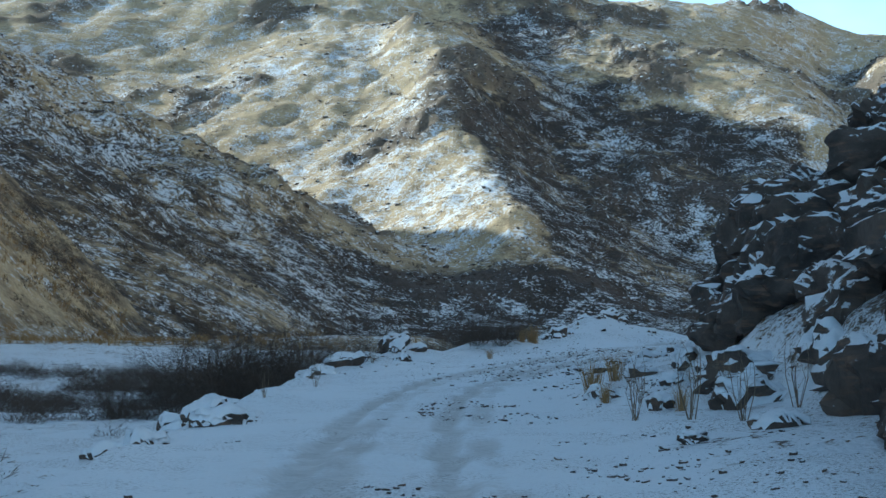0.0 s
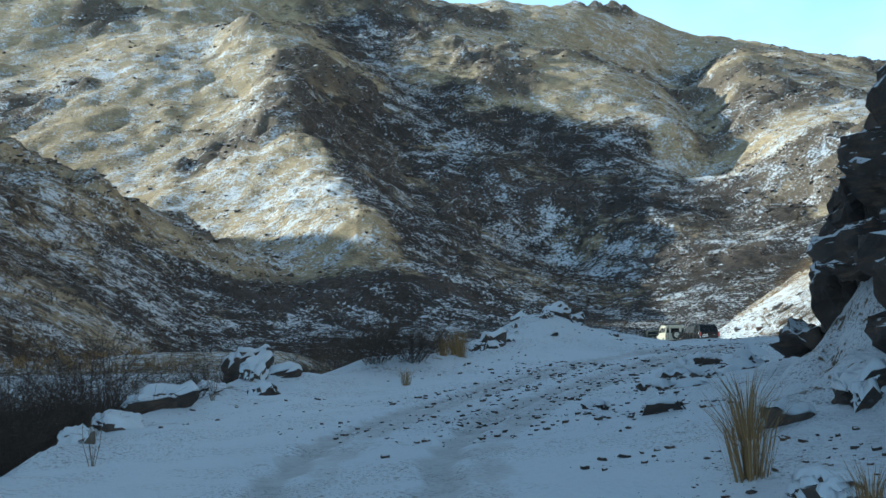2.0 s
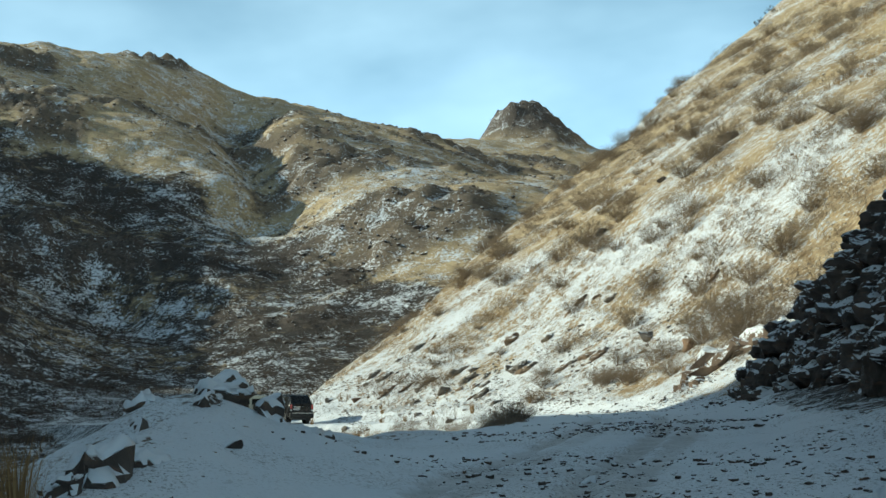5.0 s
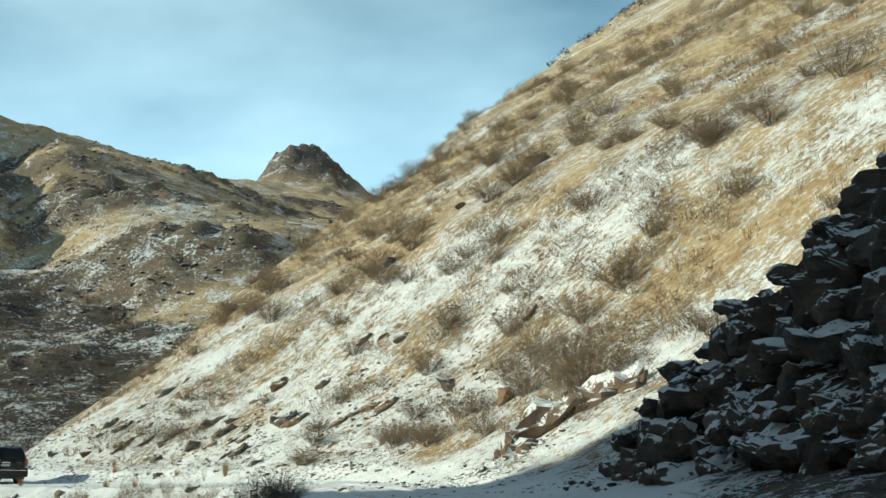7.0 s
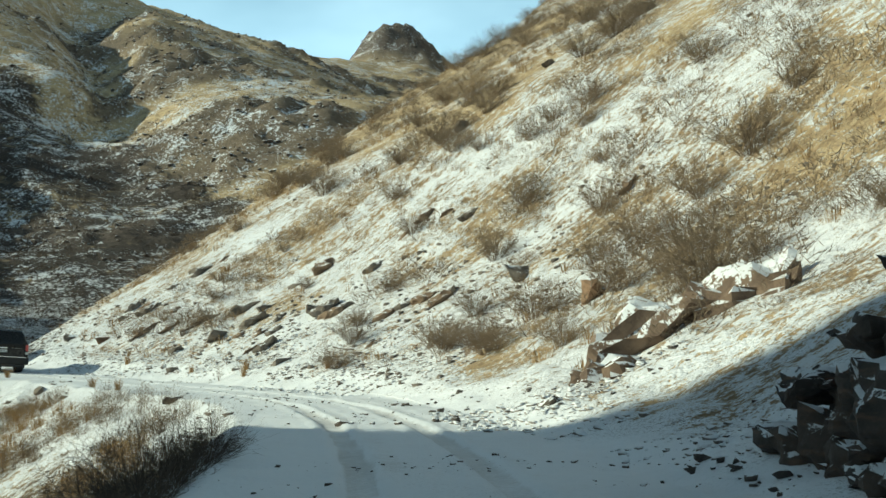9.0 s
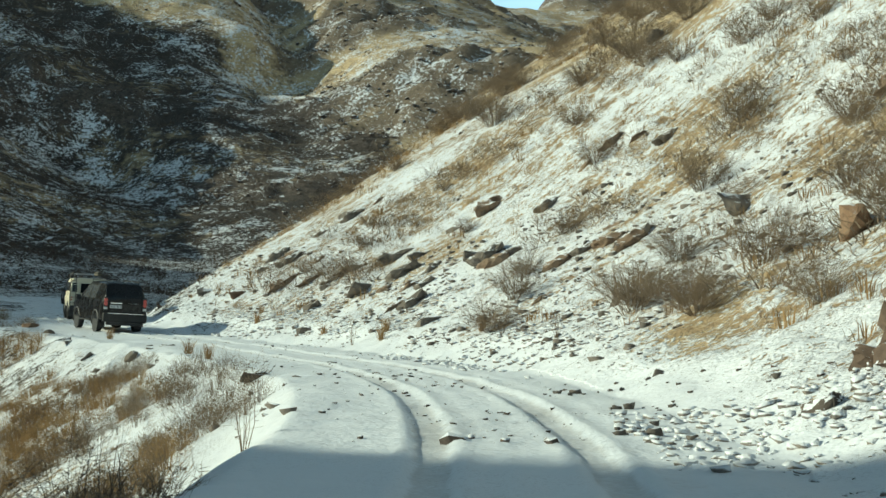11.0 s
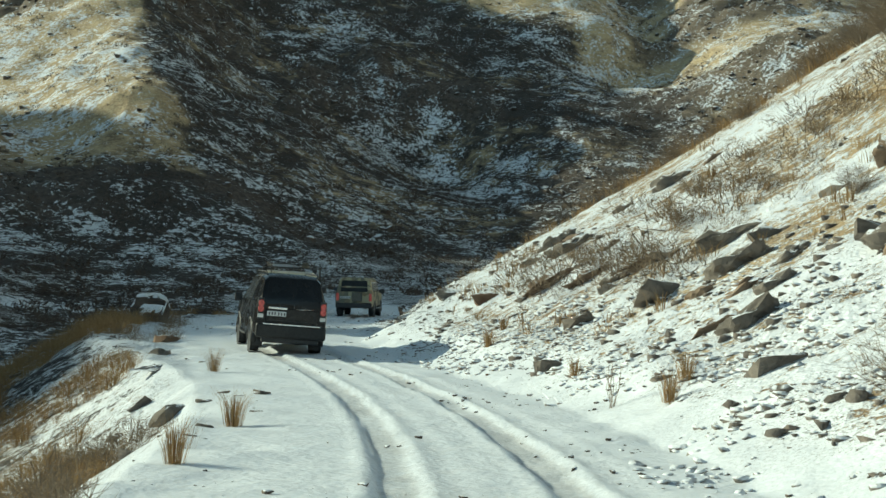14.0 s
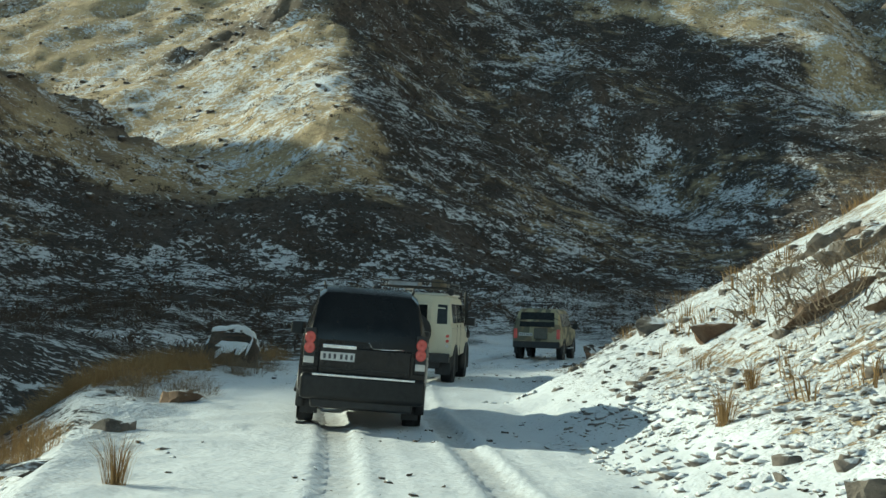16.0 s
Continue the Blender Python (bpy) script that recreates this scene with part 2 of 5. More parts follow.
# the uplands beyond the valley, as lines of (x, y, height): crests, faces and gullies
GULLY_12 = [(70, 318, 23), (60, 360, 31), (51, 375, 43), (45, 398, 59), (40, 424, 72), (24, 446, 87), (30, 469, 99), (19, 498, 118), (10, 545, 146)]
GULLY_23 = [(112, 330, 32), (121, 362, 45), (110, 395, 56), (104, 413, 61), (122, 452, 78), (138, 520, 106), (152, 580, 130)]
GULLY_LEFT = [(-4, 293, 27), (-30, 322, 34), (-68, 342, 42), (-115, 365, 55), (-160, 395, 78)]
CREST_1 = [(14, 279, 24), (8, 299, 38), (4, 326, 49), (0, 350, 59), (-10, 392, 81), (-18, 444, 107), (-26, 478, 130), (-30, 530, 141)]
FLANK_1 = [(25, 270, 18), (20, 320, 39), (13, 351, 52), (18, 384, 57), (12, 420, 76)]
FACE_1 = [(-9, 297, 30), (-15, 338, 46), (-28, 364, 57), (-27, 392, 70), (-30, 430, 91), (-38, 480, 121)]
FACE_1_WEST = [(-45, 350, 46), (-52, 395, 65), (-54, 420, 81), (-55, 445, 98), (-57, 490, 124)]
FACE_1_FAR = [(-88, 385, 56), (-90, 420, 77), (-90, 465, 106), (-95, 520, 135)]
CREST_2 = [(84, 345, 34), (68, 379, 48), (69, 407, 61), (69, 434, 76), (69, 460, 93), (54, 475, 106), (57, 530, 136), (59, 558, 147)]
CREST_3 = [(137, 374, 65), (134, 400, 67), (137, 429, 77), (143, 505, 113), (165, 590, 140)]
CREST_4 = [(165, 375, 68), (191, 460, 93), (240, 540, 112), (285, 640, 140)]
SHOULDER = [(90, 431, 77), (112, 438, 79), (116, 490, 104), (109, 555, 131), (129, 600, 158)]
RIM = [(-80, 610, 205), (-20, 600, 188), (55, 600, 168), (74, 610, 173), (104, 625, 174), (136, 632, 174), (163, 640, 164), (195, 655, 162), (234, 670, 155), (285, 690, 158), (308, 705, 159), (345, 722, 160), (393, 715, 160), (432, 745, 170)]
FOOT = [(-8, 237, 8), (9, 251, 11), (30, 276, 17), (60, 300, 18), (100, 312, 26), (160, 330, 45), (230, 350, 60)]
VALLEY = [(-24, 130, -3), (-14, 170, 1), (-8, 205, 3), (40, 130, -6), (25, 180, -1), (25, 225, 5), (60, 250, 6), (130, 260, 12), (230, 270, 20)]
# the last three points are unseen, added high to shade the face's foot
LEFT_CREST = [(-17, 299, 31), (-30, 302, 37), (-57, 307, 50), (-85, 313, 65), (-114, 319, 81), (-160, 340, 114), (-185, 358, 130), (-230, 380, 152)]
LEFT_FACE = [(-23, 278, 26), (-36, 239, 23), (-34, 202, 16), (-40, 184, 18), (-40, 156, 11), (-58, 130, 17)]
LEFT_HIGH = [(-52, 268, 41), (-60, 239, 36), (-77, 278, 53), (-85, 210, 48), (-80, 160, 38), (-130, 230, 84)]
# added ridge out of view to the west, there to shade the great face
UNSEEN_WEST_RIDGE = [(-200, 430, 104), (-225, 470, 128), (-235, 530, 154), (-190, 600, 182)]
# crest out of view; its height and end are set to shade the track
HILL_LEFT = [(-115, -80, 74), (-88, 45, 58), (-72, 103, 49), (-66, 128, 43), (-64, 142, 32), (-70, 157, 24), (-78, 175, 18)]
CRAG_HILL = [(25, 10, 5.5), (21, 24, 6.5), (19.5, 37, 6.4), (20.5, 45, 3.0), (25.5, 52, 6.6), (29.5, 60.5, 7.6), (34, 68.5, 5.0), (38, 75, 4.0)]


def uplands():
    """A smooth surface through the lines of the uplands, on a coarse grid."""
    knots = []
    for line in (GULLY_12, GULLY_23, GULLY_LEFT, CREST_1, FLANK_1, FACE_1, FACE_1_WEST, FACE_1_FAR, CREST_2, CREST_3, CREST_4, SHOULDER, RIM, FOOT, VALLEY, LEFT_CREST, LEFT_FACE, LEFT_HIGH, UNSEEN_WEST_RIDGE):
        for a, b in zip(line[:-1], line[1:]):
            n = max(1, round(math.hypot(b[0] - a[0], b[1] - a[1]) / 24))
            knots += [[a[k] + (b[k] - a[k]) * i / n for k in range(3)] for i in range(n)]
        knots.append(list(line[-1]))
    knots += [[x, y + 130, z - 45] for x, y, z in RIM] + [[470, 620, 110], [430, 520, 95], [-320, 250, 120], [-320, 600, 200]]
    p = np.array(knots)
    n, c = len(p), 7.0
    m = np.zeros((n + 3, n + 3))
    m[:n, :n] = np.sqrt((p[:, None, 0] - p[:, 0]) ** 2 + (p[:, None, 1] - p[:, 1]) ** 2 + c * c) + 0.12 * np.eye(n)
    m[:n, n:] = np.c_[np.ones(n), p[:, :2]]
    m[n:, :n] = m[:n, n:].T
    w = np.linalg.solve(m, np.r_[p[:, 2], 0, 0, 0])
    gx, gy = np.linspace(-330, 560, 223), np.linspace(110, 920, 203)
    ax, ay = np.meshgrid(gx, gy)
    z = w[n] + w[n + 1] * ax + w[n + 2] * ay
    for k in range(n):
        z = z + w[k] * np.sqrt((ax - p[k, 0]) ** 2 + (ay - p[k, 1]) ** 2 + c * c)
    return gx, gy, z


UPLANDS = uplands()


def upland(x, y):
    gx, gy, z = UPLANDS
    i = np.clip((x - gx[0]) / (gx[1] - gx[0]), 0, len(gx) - 1.001)
    j = np.clip((y - gy[0]) / (gy[1] - gy[0]), 0, len(gy) - 1.001)
    a, b = i.astype(int), j.astype(int)
    u, v = i - a, j - b
    return (z[b, a] * (1 - u) + z[b, a + 1] * u) * (1 - v) + (z[b + 1, a] * (1 - u) + z[b + 1, a + 1] * u) * v


def shade_scrub_cover(x, y):
    """How thickly dark scrub grows: in the gullies, on the foot of the great face and on the valley's far side, spread
    further to darken the slopes that lie in shade, 0 to 1.
    """
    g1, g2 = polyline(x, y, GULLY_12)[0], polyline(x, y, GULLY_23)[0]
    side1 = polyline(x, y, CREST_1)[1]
    # ends the cover at the shade line, so the darkening follows the shade
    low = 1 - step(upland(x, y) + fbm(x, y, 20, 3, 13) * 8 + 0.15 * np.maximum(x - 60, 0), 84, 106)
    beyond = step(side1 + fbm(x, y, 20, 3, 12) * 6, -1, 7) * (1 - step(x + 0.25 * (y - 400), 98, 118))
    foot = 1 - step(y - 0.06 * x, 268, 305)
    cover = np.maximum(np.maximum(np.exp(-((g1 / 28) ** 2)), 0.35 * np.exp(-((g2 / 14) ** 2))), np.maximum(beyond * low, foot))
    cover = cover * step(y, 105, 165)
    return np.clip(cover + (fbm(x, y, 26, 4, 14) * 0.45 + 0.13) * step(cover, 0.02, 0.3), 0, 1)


def land(x, y):
    """Height of the ground, and the masks for snow, dry grass and worn track, at arrays of x and y."""
    x, y = np.asarray(x, float), np.asarray(y, float)
    d, side, zr, along = polyline(x, y, TRACK)
    # valley floor
    meadow = -2.3 + 1.5 * step(y, 8, 36) + 3.5 * step(y, 34, 92)
    brook = -2.2 - 1.2 * step(y, 60, 90) + 3.5 * step(y, 140, 190)
    floor = meadow + (brook - meadow) * step(x, 2, 16) * step(y, 55, 75)
    floor = floor + 3.2 * step(y, 140, 205) * step(x, -40, 10) + 7.5 * step(y, 200, 275) + fbm(x, y, 24, 4, 3) * 0.8
    # the great face, seamed by gullies, and the hill on the left
    wx, wy = x + fbm(x, y, 26, 3, 25) * 3.5, y + fbm(x, y, 26, 3, 26) * 3.5
    wall = upland(wx, wy)
    knobs = step(fbm(x, y, 30, 3, 96), 0.08, 0.30)
    high = step(wall, 4, 40)
    wall = wall + (fbm(x, y, 34, 5, 21, 0.55) * 3.4 + (np.abs(fbm(x, y, 15, 3, 27)) - 0.2) * 2.0 + knobs * np.abs(fbm(x, y, 8, 3, 28)) * 5) * high
    px, py = (x - 352) / 27, (y - 730) / 36
    lump = np.exp(-((px * px + py * py) ** 1.3))
    wall = wall + lump * (25 + fbm(x, y, 20, 4, 23) * 9 + np.abs(fbm(x, y, 9, 3, 24)) * 6)
    wall = wall - 400 * (1 - step(y, 112, 150))
    h = soft_max(floor, wall, 3)
    g, _, z, _ = polyline(x, y, HILL_LEFT)
    # the 14 m bump on the unseen crest only lengthens its cast shade
    left = z + 14 * step(-y, -131, -122) * np.exp(-((g / 13) ** 2)) - 1.02 * (np.sqrt(g * g + 36) - 6) + fbm(x, y, 30, 4, 31) * 2.0
    h = soft_max(h, left, 3)
    left = np.maximum(left, np.where((x < -4 - 0.2 * np.maximum(y - 250, 0)) & (y < 318) & (y > 130), wall, -99))
    # spur on the right: an even slope up to its crest, then down behind
    slope = 0.625 * x - 0.03 * y - 15.8
    back = (-(x - 37) * 64 + (y - 145) * 90) / 110.4
    spur = slope - 0.95 * np.maximum(back + 2 + fbm(x, y, 18, 3, 43) * 5, 0)
    spur = spur + fbm(x, y, 16, 4, 41) * (0.5 + 0.02 * np.maximum(slope, 0))
    g, _, z, _ = polyline(x, y, CRAG_HILL)
    crag = z - 1.15 * (np.sqrt(g * g + 4) - 2) + fbm(x, y, 5, 4, 51) * 0.9 + np.abs(fbm(x, y, 2.4, 3, 52)) * 0.9
    # the road's bench: a drop on its left, a bank on its right
    late = step(y, 78, 92)
    bank = zr + (0.26 + 0.14 * late) * np.maximum(side - 2.7 + 0.3 * late, 0) + (0.30 - 0.12 * late) * np.maximum(side - 5.0, 0) + fbm(x, y, 4, 4, 61) * 0.16 * step(side, 2.4, 4.5)
    shelf_l = 3.3 - 0.75 * step(along, 92, 99) * (1 - step(along, 124, 136)) + 2.6 * step(along, 52, 66) * (1 - step(along, 84, 96)) + 2.6 * step(along, 146, 172)
    drop = zr - 0.62 * np.maximum(-side - shelf_l, 0) + fbm(x, y, 3, 4, 62) * 0.18 * step(-side, 2.6, 4.5)
    right = np.maximum(spur, crag)
    shelf = zr + 0.10 * np.maximum(side - 2.7, 0)
    right_h = np.minimum(bank, np.maximum(right, shelf))
    steep = np.minimum(zr + 1.6 * np.maximum(side - 4.6 - 2.4 * (1 - step(y, 29, 36)), 0), crag)
    right_h = np.where((along < 112) & (side > 4.2), np.maximum(right_h, steep), right_h)
    far = np.where(side > 0, soft_max(h, right, 1.0), soft_max(np.where(d < 3, -99, h), drop, 0.4))
    k = np.where(side > 0, step(d, 9, 24), 1.0)
    h = np.where(side > 0, right_h * (1 - k) + far * k, far)
    for mx, my, up, wide in ((11.9, 54.4, 1.0, 1.9), (10.6, 51.8, 0.5, 1.5), (8.0, 49.8, 0.4, 1.6), (12.9, 58.0, 0.7, 2.2), (5.2, 46.0, 0.35, 1.5), (2.6, 30.5, 0.3, 1.6)):
        h = h + up * np.exp(-(((x - mx) / wide) ** 2 + ((y - my) / wide) ** 2))
    h = h + fbm(x, y, 2.2, 4, 71) * 0.045 + fbm(x, y, 0.9, 2, 72) * (0.02 + 0.05 * step(d, 1.4, 3.0))
    # wheel ruts
    wear = np.zeros_like(h)
    sway = fbm(x, y, 11, 2, 81) * 0.14
    for lane, deep in ((-0.80, 0.055), (0.80, 0.055), (1.3, 0.012), (-0.36, 0.01)):
        u = np.abs(side - lane + sway * (1 + 0.4 * lane))
        rut = 1 - step(u, 0.16, 0.23)
        h = h - rut * deep + np.exp(-(((u - 0.31) / 0.06) ** 2)) * deep * 0.5
        wear = np.maximum(wear, rut * (1.0 if deep > 0.03 else 0.5))
    wear = wear * (0.75 + 0.25 * fbm(x, y, 2.5, 2, 82)) + 0.22 * (1 - step(d, 1.0, 2.4)) * (1 + fbm(x, y, 3, 2, 83))
    early = 1 - step(along, 78, 98)
    wear = np.clip(wear * (0.8 + 0.2 * early) + early * (1 - step(d, 1.6, 3.6)) * (0.24 + 0.3 * fbm(x, y, 1.6, 3, 84)), 0, 1)
    # masks
    mountain = step(wall, 9, 17) * step(y + 0.75 * np.minimum(x + 10, 0), 245, 275)
    on_left = step(left - floor, 0.5, 4) * (1 - mountain) * (x < 10)
    on_spur = step(spur - zr, 0.3, 2.5) * (side > 2.5) * (y < 260)
    # scrub plus painted shade: lowers snow and dry grass on the shaded slopes
    shade_scrub = shade_scrub_cover(x, y) * (1 - 0.8 * on_left) * (1 - on_spur)
    snow = 0.63 + fbm(x, y, 40, 3, 91) * 0.05
    snow = snow - (0.215 + 0.09 * shade_scrub + 0.0006 * np.clip(h - 60, -30, 60)) * mountain - 0.165 * on_left - on_spur * (0.075 + 0.0062 * np.clip(h - zr, 0, 17)) + (fbm(x, y, 5, 3, 92) * 0.13 + fbm(x, y, 20, 2, 94) * 0.06) * on_spur
    snow = snow + mountain * (fbm(x, y, 24, 4, 93) * 0.14) - 0.13 * shade_scrub * (1 - mountain) * (1 - on_spur)
    snow = snow + mountain * (0.11 * np.exp(-((polyline(x, y, GULLY_12)[0] / 8) ** 2)) + 0.07 * np.exp(-((polyline(x, y, GULLY_23)[0] / 14) ** 2)))
    snow = np.where((side < -3.0) & (y > 76) & (y < 150), snow - 0.13 * step(-side, 3.8, 7.5), snow)
    snow = snow + (0.22 - 0.12 * early) * step(-d, -4.5, -2.5) - 0.05 * step(-d, -1.8, -0.6)
    snow = snow - 0.07 * step(y, 128, 160) * (side < -9) * (1 - mountain) * (1 - 0.5 * on_left)
    grass = 0.56 + 0.37 * mountain + 0.02 * on_left + 0.12 * on_spur + fbm(x, y, 60, 3, 95) * 0.1 - 0.55 * shade_scrub
    stony = step(crag - zr, 0.8, 2.2) * (side > 3.4) * (along < 114)
    stony = np.maximum(stony, 1.3 * np.exp(-((((x - 352) / 34) ** 2 + ((y - 729) / 46) ** 2) ** 2)))
    stony = np.maximum(stony, knobs * mountain * 0.85)
    snow = snow - 0.17 * stony * (1 - 0.5 * mountain)
    hill = np.maximum(np.maximum(mountain, on_left * step(y, 70, 130)), step(y, 130, 165) * (side < -9))
    return h, snow, grass, wear, stony, hill


def spaced(*runs):
    """Coordinates in runs of (end, step), starting at the first number."""
    out = [runs[0]]
    for end, gap in runs[1:]:
        n = max(1, round((end - out[-1]) / gap))
        out += [out[-1] + (end - out[-1]) * (i + 1) / n for i in range(n)] if n else []
    return np.array(out)


GRID = {}


def heights(x, y):
    """Height of the ground's mesh at arrays of x and y."""
    gx, gy, h = GRID["x"], GRID["y"], GRID["h"]
    i, j = np.clip(np.searchsorted(gx, x) - 1, 0, len(gx) - 2), np.clip(np.searchsorted(gy, y) - 1, 0, len(gy) - 2)
    u, v = (x - gx[i]) / (gx[i + 1] - gx[i]), (y - gy[j]) / (gy[j + 1] - gy[j])
    return (h[j, i] * (1 - u) + h[j, i + 1] * u) * (1 - v) + (h[j + 1, i] * (1 - u) + h[j + 1, i + 1] * u) * v


def build_ground():
    xs = spaced(-2400, (-500, 190), (-240, 20), (-90, 3.5), (-8, 1.3), (2, 0.5), (26, 0.18), (40.5, 0.085), (48, 0.18), (62, 0.4), (90, 0.9), (420, 2.6), (520, 12), (2600, 200))
    ys = spaced(-900, (-120, 60), (-10, 4), (18, 0.6), (132, 0.19), (150, 0.35), (175, 0.7), (250, 2.0), (480, 1.4), (660, 2.2), (860, 4), (1000, 20), (3000, 190))
    gx, gy = np.meshgrid(xs, ys)
    h, snow, grass, wear, stony, hill = land(gx, gy)
    GRID.update(x=xs, y=ys, h=h)
    n, m = gx.shape
    co = np.stack([gx, gy, h], -1).reshape(-1, 3)
    i = np.arange(n * m).reshape(n, m)
    quads = np.stack([i[:-1, :-1], i[:-1, 1:], i[1:, 1:], i[1:, :-1]], -1).reshape(-1, 4)
    me = bpy.data.meshes.new("ground")
    me.vertices.add(len(co))
    me.vertices.foreach_set("co", co.ravel())
    me.loops.add(quads.size)
    me.loops.foreach_set("vertex_index", quads.ravel().astype(np.int32))
    me.polygons.add(len(quads))
    me.polygons.foreach_set("loop_start", np.arange(0, quads.size, 4, dtype=np.int32))
    me.polygons.foreach_set("use_smooth", np.ones(len(quads), bool))
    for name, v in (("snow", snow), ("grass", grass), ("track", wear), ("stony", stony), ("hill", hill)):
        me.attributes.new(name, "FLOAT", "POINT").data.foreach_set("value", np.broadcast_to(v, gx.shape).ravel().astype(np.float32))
    me.update(calc_edges=True)
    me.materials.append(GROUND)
    return tagged(new("ground", me), "snow-dusted valley with dry grass slopes and a rutted track", "ground", kind="structure")


build_ground()


# ---------------------------------------------------------------- building helpers
def part(name, bm, material, parent=None, label=""):
    """Links a bmesh as one mesh object under a thing or a part."""
    me = bpy.data.meshes.new(name)
    bm.to_mesh(me)
    bm.free()
    me.materials.append(material)
    ob = new(name, me)
    ob.parent = parent
    return tagged(ob, label) if label else ob


def height_at(x, y):
    return float(heights(np.array([float(x)]), np.array([float(y)]))[0])


def hull_rock(rnd, size, points=22, rough=0.0, cuts=2):
    """An angular rock: the hull of scattered points, broken up where it is large."""
    bm = bmesh.new()
    for _ in range(points):
        v = Vector((rnd.gauss(0, 1), rnd.gauss(0, 1), rnd.gauss(0, 1))).normalized()
        v = Vector([math.copysign(abs(c) ** 0.62, c) for c in v]) * rnd.uniform(0.82, 1.0)
        bm.verts.new((v.x * size[0] / 2, v.y * size[1] / 2, v.z * size[2] / 2))
    out = bmesh.ops.convex_hull(bm, input=bm.verts)
    bmesh.ops.delete(bm, geom=[g for g in out["geom_interior"] if isinstance(g, bmesh.types.BMVert)], context="VERTS")
    if rough:
        bmesh.ops.subdivide_edges(bm, edges=bm.edges[:], cuts=cuts, use_grid_fill=True)
        off = Vector((rnd.uniform(0, 50), rnd.uniform(0, 50), rnd.uniform(0, 50)))
        mean = sum(size) / 3
        bm.normal_update()
        for v in bm.verts:
            v.co += v.normal * rough * mean * (noise.noise(v.co * (3.2 / mean) + off) + 0.5 * noise.noise(v.co * (8 / mean) + off) + 0.3 * noise.noise(v.co * (19 / mean) + off) + 0.16 * noise.noise(v.co * (41 / mean) + off))
        bmesh.ops.triangulate(bm, faces=bm.faces[:])
        for f in bm.faces:
            f.smooth = True
        for e in bm.edges:
            e.smooth = len(e.link_faces) == 2 and e.calc_face_angle() < 0.62
    return bm


def snow_lid(bm, thick, drape=0.42):
    """A snow cover made from the faces of a rock that look upward."""
    out = bmesh.new()
    bm.normal_update()
    made = {}
    for f in bm.faces:
        c = f.calc_center_median()
        if f.normal.z > drape + 0.35 * noise.noise(c * 1.9):
            vs = []
            for v in f.verts:
                if v.index not in made:
                    made[v.index] = out.verts.new(v.co + Vector((0, 0, 0.012)))
                vs.append(made[v.index])
            out.faces.new(vs)
    if not out.faces:
        out.free()
        return None
    bmesh.ops.subdivide_edges(out, edges=out.edges[:], cuts=1, use_grid_fill=True)
    edge = {v for e in out.edges if e.is_boundary for v in e.verts}
    for v in out.verts:
        if v not in edge:
            v.co.z += thick * (0.8 + 0.5 * noise.noise(v.co * 2.3))
    for f in out.faces:
        f.smooth = True
    return out


def make_rock(seed, size, label, points=22, rough=0.0, lid=0.06, name="rock", mat=None, group="rocks beside the track"):
    rnd = random.Random(seed)
    bm = hull_rock(rnd, size, points, rough, 4)
    bm.verts.index_update()
    cap = snow_lid(bm, lid) if lid else None
    ob = part(name, bm, mat or ROCK)
    tagged(ob, label, "rock", group)
    if cap:
        part("snow_cap", cap, SNOWCAP, ob, "soft white snow lying on top")
    return ob


def stuff(name, templates, x, y, z, scale, yaw, pick, material, label, category, lean=None):
    """One object that repeats small templates (vertices, triangles) at many places."""
    rows, tris, base = [], [], 0
    for k, (v, f) in enumerate(templates):
        idx = np.nonzero(pick == k)[0]
        if not len(idx):
            continue
        c, s = np.cos(yaw[idx])[:, None], np.sin(yaw[idx])[:, None]
        sc = scale[idx][:, None]
        px = (v[None, :, 0] * c - v[None, :, 1] * s) * sc
        py = (v[None, :, 0] * s + v[None, :, 1] * c) * sc
        pz = v[None, :, 2] * sc
        if lean is not None:
            px = px + lean[idx][:, None] * pz
        rows.append(np.stack([px + x[idx][:, None], py + y[idx][:, None], pz + z[idx][:, None]], -1).reshape(-1, 3))
        tris.append((f[None] + (np.arange(len(idx)) * len(v))[:, None, None]).reshape(-1, 3) + base)
        base += len(idx) * len(v)
    co, tr = np.concatenate(rows), np.concatenate(tris)
    me = bpy.data.meshes.new(name)
    me.vertices.add(len(co))
    me.vertices.foreach_set("co", co.ravel())
    me.loops.add(tr.size)
    me.loops.foreach_set("vertex_index", tr.ravel().astype(np.int32))
    me.polygons.add(len(tr))
    me.polygons.foreach_set("loop_start", np.arange(0, tr.size, 3, dtype=np.int32))
    me.update(calc_edges=True)
    me.materials.append(material)
    return tagged(new(name, me), label, category, kind="stuff")


